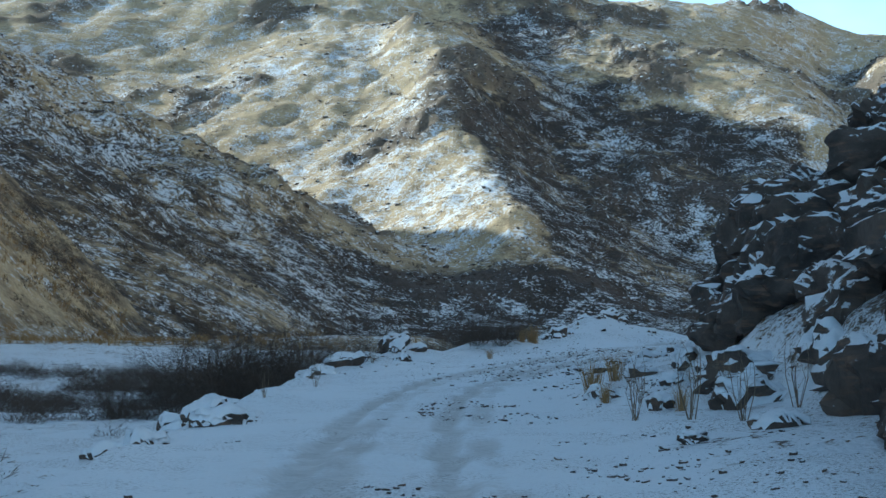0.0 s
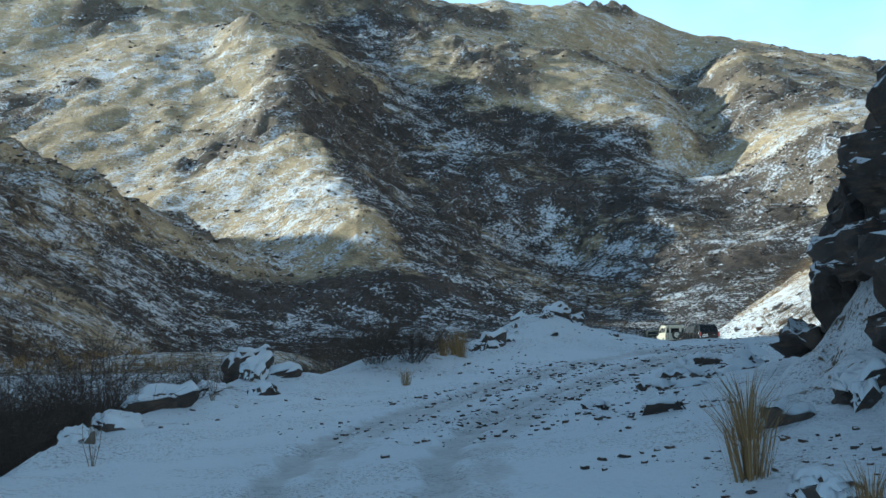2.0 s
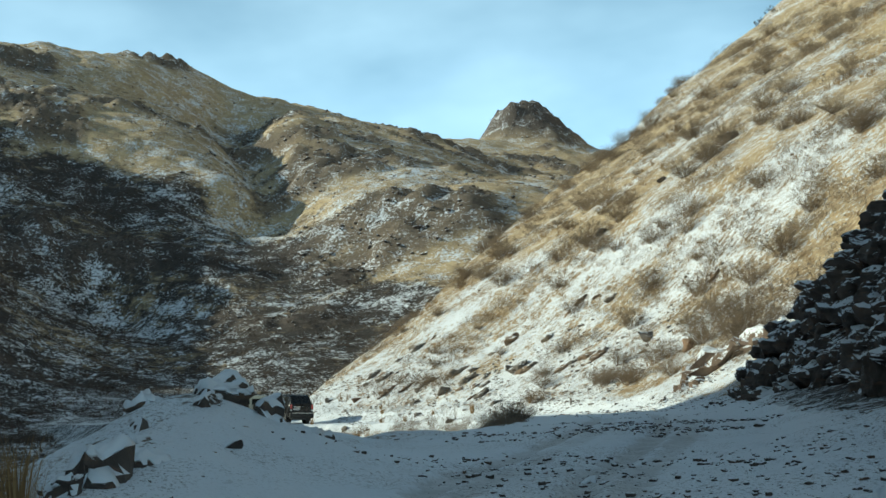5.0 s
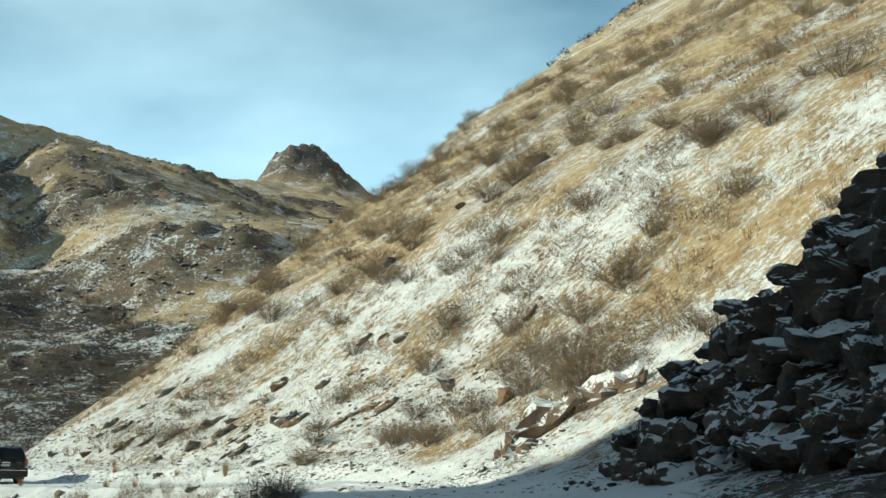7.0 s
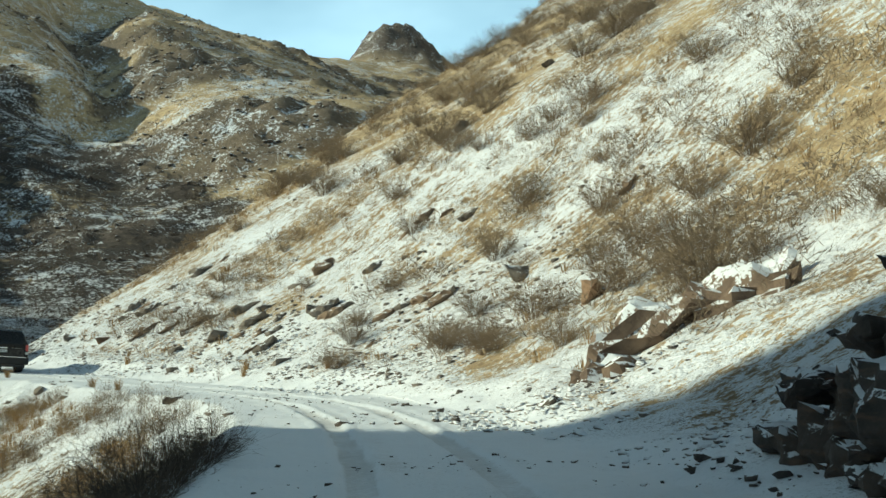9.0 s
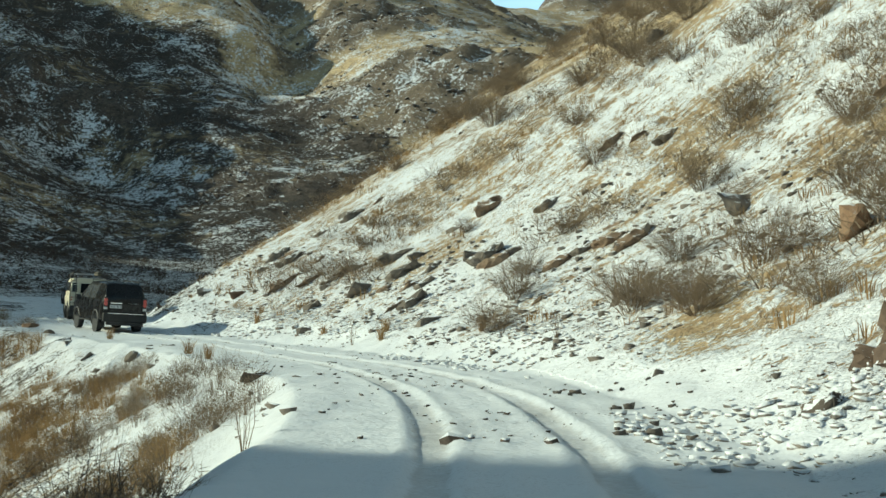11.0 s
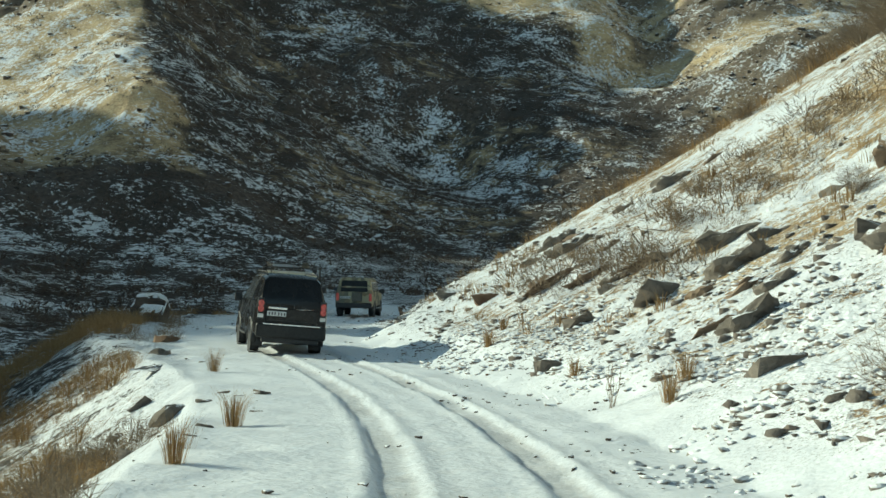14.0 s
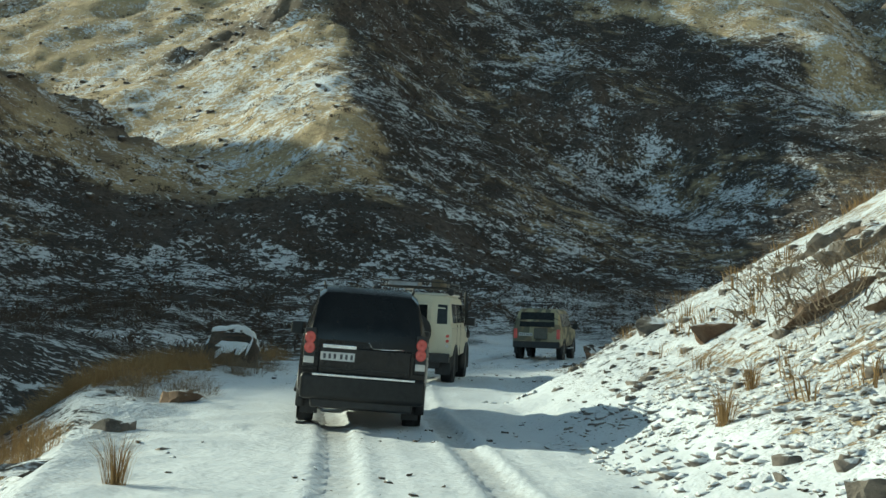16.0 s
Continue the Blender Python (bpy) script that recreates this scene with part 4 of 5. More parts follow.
# ---------------------------------------------------------------- shrubs and grass
def near_shrubs():
    kinds = [make_shrub(900 + k, 1.15, 2.1, 60, 30, TWIG, "bare grey-brown shrub on the snowy slope", "bare shrubs on the slope", 0.0055) for k in range(3)]
    low = [make_shrub(920 + k, 0.7, 1.6, 50, 26, TWIG, "low bare brown shrub on the snowy slope", "low bare shrubs on the slope", 0.006) for k in range(2)]
    first = {}
    rng = np.random.default_rng(7)
    places = [(43.2, 88.3, 1.25, 0), (45.6, 91.0, 1.5, 1), (44.2, 92.2, 1.2, 2), (42.3, 96.2, 1.0, 0), (43.6, 95.4, 1.25, 1), (42.6, 99.0, 0.9, 2), (44.6, 100.6, 1.0, 0),
              (41.9, 105.6, 0.9, 1), (43.4, 107.4, 1.0, 2), (44.6, 109.5, 0.8, 0), (48.6, 106.0, 1.2, 1), (51.5, 108.5, 1.3, 2), (47.4, 112.5, 0.9, 0), (50.5, 116.5, 1.0, 1),
              (43.9, 125.5, 0.55, 2), (45.2, 128.0, 0.6, 0), (46.5, 131.0, 0.7, 1), (43.0, 129.2, 0.5, 2), (55.4, 121.5, 1.3, 0), (58.0, 122.5, 1.4, 1), (60.5, 126.0, 1.4, 2),
              (63.5, 118.5, 1.7, 0), (66.0, 120.0, 1.8, 1), (41.4, 90.6, 0.8, 2), (46.8, 97.0, 1.1, 0), (50.0, 101.0, 1.2, 1), (49.0, 94.5, 1.4, 2)]
    for i in range(210):
        x = rng.uniform(41, 118) if i % 3 else rng.uniform(41, 66)
        y = rng.uniform(72, 196)
        back = (-(x - 37) * 64 + (y - 145) * 90) / 110.4
        if 0.625 * x - 0.03 * y - 15.8 < 5.5 or back > 1 or (x < 47 and y > 100):
            continue
        places.append((x, y, rng.uniform(0.8, 1.9) * (0.55 if x < 53 and y > 104 else 1.0), int(rng.integers(5))))
    for i, (x, y, s, k) in enumerate(places):
        ob = (kinds + low)[k]
        if k not in first:
            first[k] = settle(ob, x, y, float(rng.uniform(0, 360)), s)
        else:
            again(ob, x, y, float(rng.uniform(0, 360)), s)
    # the dark thicket left of the road, and shrubs at its edge
    dark = [make_shrub(940 + k, 2.0, 3.2, 64, 24, TWIG_DARK, "dense dark leafless bush below the track", "dark bushes by the track", 0.0085, "bush") for k in range(2)]
    spots = [(28.2, 79.4, 0.5, 0), (27.3, 78.2, 0.6, 1), (28.9, 80.6, 0.42, 0), (26.5, 77.0, 0.6, 1), (-0.6, 40.5, 1.15, 0), (0.8, 40.0, 1.3, 1), (1.9, 40.8, 1.25, 0), (2.9, 43.5, 1.1, 1), (0.3, 44.0, 1.2, 0), (2.3, 38.9, 0.9, 1), (-1.5, 38.2, 0.7, 0), (3.2, 49.0, 0.9, 1), (5.0, 52.6, 0.95, 0), (3.6, 54.0, 1.0, 1),
             (5.6, 56.0, 0.85, 0), (7.4, 58.5, 0.7, 1), (1.2, 38.4, 1.1, 1), (2.6, 42.0, 1.1, 0), (3.6, 51.5, 1.0, 1), (7.5, 49.0, 0.72, 0), (8.3, 48.9, 0.6, 1), (6.6, 51.6, 0.9, 0), (7.2, 54.6, 0.9, 1)]
    for i, (x, y, s, k) in enumerate(spots):
        if i < 2:
            settle(dark[k], x, y, 40 * i, s)
        else:
            again(dark[k], x, y, 67 * i, s)
    stalks = make_shrub(960, 1.1, 0.5, 9, 4, TWIG, "thin bare stalks standing in the snow", "bare stalks by the track", 0.008, "dry_stalk")
    for i, (x, y, s) in enumerate(((10.6, 24.0, 1.1), (11.3, 23.0, 1.2), (11.9, 22.1, 1.0), (12.2, 25.8, 0.9), (10.9, 26.6, 0.7), (12.9, 23.3, 1.1), (4.2, 34.5, 0.6), (4.6, 43.1, 0.7), (3.9, 29.6, 0.6), (6.3, 49.5, 0.8),
                                   (31.5, 88.0, 0.8), (29.6, 84.6, 0.9), (34.0, 104, 0.5), (41.0, 99.6, 0.7), (41.2, 103.2, 0.6), (40.3, 113.0, 0.8), (31.0, 91.0, 0.7))):
        if i == 0:
            settle(stalks, x, y, 0, s)
        else:
            again(stalks, x, y, 47 * i, s)


near_shrubs()


def tufts():
    rng = np.random.default_rng(21)
    # golden tufts that stand singly beside the road
    me_v, me_f = blades(rng, 130, 0.95, 0.55, 0.006, 0.5)
    me = bpy.data.meshes.new("grass_tuft")
    me.from_pydata([tuple(p) for p in me_v], [], [tuple(int(c) for c in q) for q in me_f])
    me.materials.append(STRAW)
    tuft = tagged(new("grass_tuft", me), "tall dry golden grass tuft in the snow", "grass tuft", "dry grass tufts by the track")
    for i, (x, y, s) in enumerate(((10.3, 30.3, 0.85), (11.4, 24.9, 0.55), (10.4, 27.9, 0.5), (8.0, 44.9, 0.4), (9.4, 49.9, 0.85), (9.0, 49.6, 0.7), (9.3, 50.7, 0.6), (10.9, 32.4, 0.8), (5.4, 52.0, 0.9), (34.6, 106.5, 0.55), (34.9, 111.0, 0.6), (33.9, 121.0, 0.6), (40.8, 111.6, 0.6),
                                   (41.4, 113.0, 0.55), (40.5, 117.0, 0.5), (41.8, 106.0, 0.5), (39.9, 124.5, 0.6), (40.5, 126.4, 0.5))):
        if i == 0:
            settle(tuft, x, y, 0, s)
        else:
            again(tuft, x, y, 53 * i, s)
    # grass on the spur and on the bank below the road
    n = 9000
    x, y = rng.uniform(39, 125, n), rng.uniform(66, 205, n)
    h = heights(x, y)
    clump = fbm(x, y, 9, 3, 130)
    _, side, zr, _ = polyline(x, y, TRACK)
    keep = (h - zr > 0.9) & (side > 4.5) & (clump > -0.05) & ((-(x - 37) * 64 + (y - 145) * 90) / 110.4 < 4)
    x, y, h = x[keep], y[keep], h[keep]
    t = [blades(rng, 20, 0.38, 0.8, 0.009, 0.9) for _ in range(4)]
    stuff("slope_grass", t, x, y, h, rng.uniform(0.5, 1.25, len(x)), rng.uniform(0, 6.28, len(x)), rng.integers(0, 4, len(x)), STRAW, "dry golden grass scattered over the snowy slope", "dry grass")
    n = 20000
    x, y = rng.uniform(8, 36, n), rng.uniform(66, 160, n)
    h = heights(x, y)
    d, side, _, _ = polyline(x, y, TRACK)
    clump = fbm(x, y, 5, 3, 131)
    keep = (side < -4.2) & (side > -22) & (clump + 0.05 * np.minimum(-side - 4, 8) > 0.10)
    x, y, h = x[keep], y[keep], h[keep]
    t = [fuzz(rng, 110, 0.36, 0.8, 0.0045) for _ in range(2)] + [blades(rng, 45, 0.5, 0.5, 0.004, 0.8) for _ in range(2)]
    stuff("bank_grass", t, x, y, h, rng.uniform(0.5, 1.25, len(x)), rng.uniform(0, 6.28, len(x)), rng.integers(0, 4, len(x)), STRAW, "dry golden grass on the bank below the track", "dry grass")
    # twiggy brush at the brink and on the bank
    n = 9000
    x, y = rng.uniform(18, 36, n), rng.uniform(68, 146, n)
    d, side, _, _ = polyline(x, y, TRACK)
    keep = (side < -2.9) & (side > -11) & (fbm(x, y, 4, 3, 133) + 0.25 * np.exp(-(((side + 4.6) / 1.5) ** 2)) * (1 - step(y, 84, 92)) > 0.17)
    x, y = x[keep], y[keep]
    t3 = [fuzz(rng, 150, 0.55, 0.95, 0.0045) for _ in range(3)] + [blades(rng, 26, 0.6, 0.5, 0.0035, 0.7) for _ in range(2)]
    stuff("bank_brush", t3, x, y, heights(x, y), rng.uniform(0.4, 1.1, len(x)), rng.uniform(0, 6.28, len(x)), rng.integers(0, 5, len(x)), TWIG, "grey-brown twiggy brush on the bank below the track", "brush")
    # tawny grass over the meadow's far edge
    n = 7000
    x, y = rng.uniform(-45, 3, n), rng.uniform(16, 120, n)
    h = heights(x, y)
    keep = fbm(x, y, 12, 3, 132) + 0.5 * step(y, 45, 75) > 0.28
    x, y, h = x[keep], y[keep], h[keep]
    t2 = [blades(rng, 12, 0.45, 0.7, 0.014, 0.6) for _ in range(3)]
    stuff("meadow_grass", t2, x, y, h, rng.uniform(0.6, 1.3, len(x)), rng.uniform(0, 6.28, len(x)), rng.integers(0, 3, len(x)), STRAW, "tawny grass standing in the snowy meadow", "dry grass")


tufts()


def far_scrub():
    rng = np.random.default_rng(33)
    t = [fuzz(rng, 24, 0.8, 1.7, 0.075) for _ in range(6)]
    n = 90000
    x, y = rng.uniform(-150, 300, n), rng.uniform(110, 590, n)
    cover = shade_scrub_cover(x, y)
    knots = step(fbm(x, y, 16, 3, 140), 0.18, 0.5)
    keep = rng.uniform(0, 1, n) < np.clip(0.42 * cover + 0.25 * knots + 0.10, 0, 1) * step(y, 170, 230)
    d, side, _, _ = polyline(x, y, TRACK)
    keep &= (d > 9) & ~((side > 0) & (y < 215) & (x > 36))
    x, y = x[keep], y[keep]
    z = heights(x, y)
    stuff("valley_scrub", t, x, y, z, rng.uniform(0.4, 1.4, len(x)), rng.uniform(0, 6.28, len(x)), rng.integers(0, 6, len(x)), TWIG_DARK, "dark leafless scrub over gullies and valley sides", "scrub")
    near = [fuzz(rng, 110, 0.8, 1.7, 0.012) for _ in range(4)]
    n = 9000
    x, y = rng.uniform(-60, 40, n), rng.uniform(105, 235, n)
    d, side, _, _ = polyline(x, y, TRACK)
    keep = (side < -9) & (fbm(x, y, 14, 3, 141) > 0.08)
    x, y = x[keep], y[keep]
    stuff("floor_scrub", near, x, y, heights(x, y), rng.uniform(0.5, 1.3, len(x)), rng.uniform(0, 6.28, len(x)), rng.integers(0, 4, len(x)), TWIG_DARK, "low dark scrub on the valley floor", "scrub")
    n = 5500
    x, y = rng.uniform(-75, 6, n), rng.uniform(60, 290, n)
    g = polyline(x, y, HILL_LEFT)[0]
    z = heights(x, y)
    keep = (g < 50) & (z + 3 * fbm(x, y, 9, 3, 142) > 3.5) & (x - 5 > -0.42 * y - 8) & (y + 14 * fbm(x, y, 16, 3, 143) > 72)
    x, y, z = x[keep], y[keep], z[keep]
    stuff("hill_scrub", t, x, y, z, rng.uniform(0.35, 0.9, len(x)), rng.uniform(0, 6.28, len(x)), rng.integers(0, 6, len(x)), TWIG, "brown scrub on the shaded hill", "scrub")
    # scattered stones
    st = [stone_template(rng) for _ in range(6)]
    n = 26000
    x, y = rng.uniform(-140, 330, n), rng.uniform(265, 640, n)
    x[:300], y[:300] = rng.uniform(322, 384, 300), rng.uniform(690, 760, 300)
    keep = rng.uniform(0, 1, n) < 0.05 + 0.6 * step(fbm(x, y, 30, 3, 96), 0.08, 0.30) + (np.hypot(x - 352, y - 725) < 42)
    x, y = x[keep], y[keep]
    stuff("mountain_rocks", st, x, y, heights(x, y) + 0.1, rng.uniform(0.6, 2.6, len(x)) * rng.uniform(0.5, 1, len(x)), rng.uniform(0, 6.28, len(x)), rng.integers(0, 6, len(x)), ROCK, "dark rocks scattered over the mountain face", "rocks")
    n = 15000
    x, y = rng.uniform(38, 100, n), rng.uniform(70, 165, n)
    x[:7000] = rng.uniform(38, 50, 7000)
    d, side, _, _ = polyline(x, y, TRACK)
    keep = (side > 3.0) & (side < 60) & (fbm(x, y, 7, 3, 151) + 0.45 * np.exp(-((side - 4.5) / 2.5) ** 2) * step(y, 92, 104) > 0.16)
    x, y = x[keep], y[keep]
    size = 0.06 + 0.36 * rng.uniform(0, 1, len(x)) ** 5
    stuff("slope_stones", st, x, y, heights(x, y) - 0.04 * size, size, rng.uniform(0, 6.28, len(x)), rng.integers(0, 6, len(x)), STONE_GREY, "stones and scree on the snowy slope", "stones")
    n = 34000
    s = np.where(rng.uniform(0, 1, n) < 0.7, rng.uniform(-12, 70, n), rng.uniform(60, 175, n))
    line = np.array(TRACK)
    run = np.concatenate([[0], np.cumsum(np.hypot(np.diff(line[:, 0]), np.diff(line[:, 1])))]) - 22
    cx, cy = np.interp(s, run, line[:, 0]), np.interp(s, run, line[:, 1])
    tx, ty = np.interp(s + 0.5, run, line[:, 0]) - cx, np.interp(s + 0.5, run, line[:, 1]) - cy
    off = rng.normal(0, 1, n) * 1.9 + np.where(rng.uniform(0, 1, n) < 0.35, 3.4, 0)
    nrm = np.hypot(tx, ty)
    x, y = cx + ty / nrm * off, cy - tx / nrm * off
    keep = (fbm(x, y, 2.6, 3, 152) > 0.06 + 0.08 * step(y, 50, 70)) & (np.abs(off) < 7)
    x, y = x[keep], y[keep]
    size = 0.014 + 0.13 * rng.uniform(0, 1, len(x)) ** 5
    stuff("track_stones", st, x, y, heights(x, y) + 0.02 * size, size, rng.uniform(0, 6.28, len(x)), rng.integers(0, 6, len(x)), ROCK, "small dark stones strewn over the snowy track", "stones")


far_scrub()


def verge_stones():
    rng = np.random.default_rng(55)
    st = [stone_template(rng, 8) for _ in range(6)]
    n = 2600
    x, y = rng.uniform(24, 36, n), rng.uniform(78, 150, n)
    d, side, _, _ = polyline(x, y, TRACK)
    keep = (side < -2.2) & (side > -8) & (fbm(x, y, 3.5, 3, 170) > 0.12)
    x, y = x[keep], y[keep]
    stuff("verge_stones", st, x, y, heights(x, y) - 0.03, 0.07 + 0.36 * rng.uniform(0, 1, len(x)) ** 4, rng.uniform(0, 6.28, len(x)), rng.integers(0, 6, len(x)), STONE_GREY, "flat dark stones in the snow on the track's brink", "stones", rng.normal(0, 0.25, len(x)))

    # snow-crusted rubble between the track and the foot of the slope
    n = 30000
    x, y = rng.uniform(29, 46, n), rng.uniform(74, 134, n)
    d, side, _, _ = polyline(x, y, TRACK)
    bed = np.exp(-(((side - 3.9) / 1.5) ** 2)) * (0.34 * step(y, 106, 114) * (1 - step(y, 128, 134)) + 0.10 * (1 - step(y, 86, 92)))
    keep = (side > 1.5) & (side < 7.5) & (fbm(x, y, 4, 3, 171) + 0.16 * np.exp(-(((side - 3.8) / 1.6) ** 2)) + bed > 0.43 + 0.14 * rng.uniform(-1, 1, n))
    x, y = x[keep], y[keep]
    crust = rock_variant("snow_crusted_stones", (0.14, 0.12, 0.105), (0.28, 0.245, 0.21), (0.10, 0.42))
    size = 0.06 + 0.24 * rng.uniform(0, 1, len(x)) ** 2.2
    stuff("snowy_rubble", st, x, y, heights(x, y) - 0.02 * size, size, rng.uniform(0, 6.28, len(x)), rng.integers(0, 6, len(x)), crust, "snow-crusted rubble beside the track", "stones", rng.normal(0, 0.55, len(x)))
    # dark broken stone on the right of the track where it comes out of the shade
    n = 2600
    x, y = rng.uniform(28, 42, n), rng.uniform(72, 92, n)
    d, side, _, _ = polyline(x, y, TRACK)
    keep = (side > 1.3) & (side < 6.5) & (fbm(x, y, 3.2, 3, 172) + 0.35 * np.exp(-(((side - 3.2) / 1.6) ** 2)) > 0.34)
    x, y = x[keep], y[keep]
    size = 0.04 + 0.24 * rng.uniform(0, 1, len(x)) ** 3
    stuff("broken_stone", st, x, y, heights(x, y) + 0.12 * size, size, rng.uniform(0, 6.28, len(x)), rng.integers(0, 6, len(x)), rock_variant("dark_broken_stone", (0.05, 0.043, 0.038), (0.15, 0.125, 0.105)), "dark broken stones on the snow beside the track", "stones", rng.normal(0, 0.3, len(x)))


verge_stones()


def slope_scrub():
    rng = np.random.default_rng(44)
    t = [fuzz(rng, 170, 0.7, 1.7, 0.008) for _ in range(5)]
    n = 6500
    x, y = rng.uniform(40, 128, n), rng.uniform(66, 215, n)
    x[:1500] = rng.uniform(40, 60, 1500)
    h = heights(x, y)
    _, side, zr, _ = polyline(x, y, TRACK)
    back = (-(x - 37) * 64 + (y - 145) * 90) / 110.4
    keep = (h - zr > 1.6) & (side > 5) & (back < 6) & (fbm(x, y, 7, 3, 160) + 0.006 * (x - 45) + 0.2 * step(back, -9, 0) > 0.10)
    x, y, h = x[keep], y[keep], h[keep]
    stuff("slope_scrub", t, x, y, h, 0.45 + 1.25 * rng.uniform(0, 1, len(x)) ** 2, rng.uniform(0, 6.28, len(x)), rng.integers(0, 5, len(x)), TWIG, "grey-brown twiggy scrub over the snowy slope", "scrub")
    n = 3200
    x, y = rng.uniform(-26, 3.2, n), rng.uniform(20, 60, n)
    d, side, _, _ = polyline(x, y, TRACK)
    keep = (side < -5.5) & (fbm(x, y, 6, 3, 161) > 0.05)
    x, y = x[keep], y[keep]
    stuff("meadow_scrub", t, x, y, heights(x, y), rng.uniform(0.4, 0.95, len(x)), rng.uniform(0, 6.28, len(x)), rng.integers(0, 5, len(x)), TWIG_DARK, "dark low scrub in the snow below the track", "scrub")


slope_scrub()


# ---------------------------------------------------------------- vehicles, standing in file on the track
def paint(name, color, rough=0.35, dust=0.35, patch=None):
    m = Mat(name, rough)
    p = m.place((1, 1, 1), own=True)
    n = m.noise(p, 2.2, 5, 0.6)
    f = m.noise(p, 14, 4, 0.6)
    col = color
    if patch:
        col = m.mix(m.ramp(m.noise(p, 1.5, 2, 0.4, 1.0), 0.48, 0.52), color, patch[0])
        col = m.mix(m.ramp(m.noise(m.place((1.3, 0.8, 1.1), own=True), 2.1, 2, 0.4, 1.0), 0.56, 0.6), col, patch[1])
    low = m.n.new("ShaderNodeSeparateXYZ")
    m.l.new(p, low.inputs[0])
    grime = m.math("MULTIPLY", m.ramp(m.math("ADD", low.outputs["Z"], m.math("MULTIPLY", n, 0.5)), 0.45, 1.5, 1.0, 0.12), m.ramp(f, 0.3, 0.7, 0.45, 1.0))
    m.color(m.mix(m.math("MULTIPLY", grime, dust), col, (0.30, 0.28, 0.26)))
    m.rough(m.ramp(n, 0.3, 0.7, rough, rough + 0.25))
    m.b.inputs["Specular IOR Level"].default_value = 0.3
    return m.m


def plain(name, color, rough=0.5, metal=0.0, glow=0.0):
    m = Mat(name, rough, metal)
    n = m.noise(m.place((1, 1, 1), own=True), 9, 4)
    m.color(m.mix(m.ramp(n, 0.3, 0.75), color, tuple(min(1, c * 1.25 + 0.01) for c in color)))
    if glow:
        m.put(m.b.inputs["Emission Color"], color)
        m.b.inputs["Emission Strength"].default_value = glow
    return m.m


RUBBER, BLACK_TRIM, GLASS_DARK = plain("tyre_rubber", (0.018, 0.018, 0.019), 0.85), plain("black_plastic", (0.014, 0.014, 0.015), 0.55), plain("tinted_glass", (0.006, 0.007, 0.008), 0.06)
GLASS_DARK.node_tree.nodes["Principled BSDF"].inputs["Specular IOR Level"].default_value = 0.18
CHROME, ALLOY, RED_LAMP, CLEAR_LAMP = plain("bright_trim", (0.62, 0.63, 0.64), 0.25, 0.9), plain("grey_alloy", (0.28, 0.28, 0.29), 0.4, 0.8), plain("red_lamp", (0.42, 0.075, 0.065), 0.25, 0, 0.12), plain("clear_lamp", (0.55, 0.54, 0.52), 0.2)
PLATE, PLATE_BAR, PANE = plain("plate_white", (0.55, 0.55, 0.55), 0.5), plain("plate_bars", (0.04, 0.04, 0.05), 0.5), plain("grey_pane", (0.05, 0.055, 0.06), 0.08)


def soften(ob, width=0.025, segments=3):
    b = ob.modifiers.new("bevel", "BEVEL")
    b.width, b.segments, b.limit_method, b.angle_limit = width, segments, "ANGLE", radians(28)
    b.harden_normals = True
    for p in ob.data.polygons:
        p.use_smooth = True
    return ob


def box(name, size, at, mat, parent, label="", bevel=0.012, turn=(0, 0, 0)):
    bm = bmesh.new()
    bmesh.ops.create_cube(bm, size=1, matrix=Matrix.Diagonal((*size, 1)))
    ob = part(name, bm, mat, parent, label)
    ob.matrix_basis = pose(*at, *turn)
    return soften(ob, bevel, 2) if bevel else ob


def panel(name, corners, thick, mat, parent, label=""):
    """A flat pane or plate from its outline, thickened outward along its normal."""
    bm = bmesh.new()
    f = bm.faces.new([bm.verts.new(c) for c in corners])
    f.normal_update()
    n = f.normal.copy()
    top = bmesh.ops.extrude_face_region(bm, geom=[f])
    bmesh.ops.translate(bm, vec=n * thick, verts=[v for v in top["geom"] if isinstance(v, bmesh.types.BMVert)])
    bmesh.ops.recalc_face_normals(bm, faces=bm.faces[:])
    return part(name, bm, mat, parent, label)


def rod_mesh(points, r, sides=8):
    """A bent round bar through points."""
    bm = bmesh.new()
    rings = []
    for i, p in enumerate(points):
        d = (Vector(points[min(i + 1, len(points) - 1)]) - Vector(points[max(i - 1, 0)])).normalized()
        u = d.orthogonal().normalized()
        w = d.cross(u)
        rings.append([bm.verts.new(Vector(p) + (u * math.cos(6.2832 * k / sides) + w * math.sin(6.2832 * k / sides)) * r) for k in range(sides)])
    for a, b in zip(rings[:-1], rings[1:]):
        for k in range(sides):
            bm.faces.new((a[k], a[(k + 1) % sides], b[(k + 1) % sides], b[k])).smooth = True
    bm.faces.new(rings[0][::-1])
    bm.faces.new(rings[-1])
    return bm


def lathe(profile, sides=28):
    """A round body about the x axis from (x, radius) pairs."""
    bm = bmesh.new()
    rings = [[bm.verts.new((x, r * math.cos(6.2832 * k / sides), r * math.sin(6.2832 * k / sides))) for k in range(sides)] for x, r in profile]
    for a, b in zip(rings[:-1], rings[1:]):
        for k in range(sides):
            bm.faces.new((a[k], a[(k + 1) % sides], b[(k + 1) % sides], b[k])).smooth = True
    bmesh.ops.recalc_face_normals(bm, faces=bm.faces[:])
    return bm


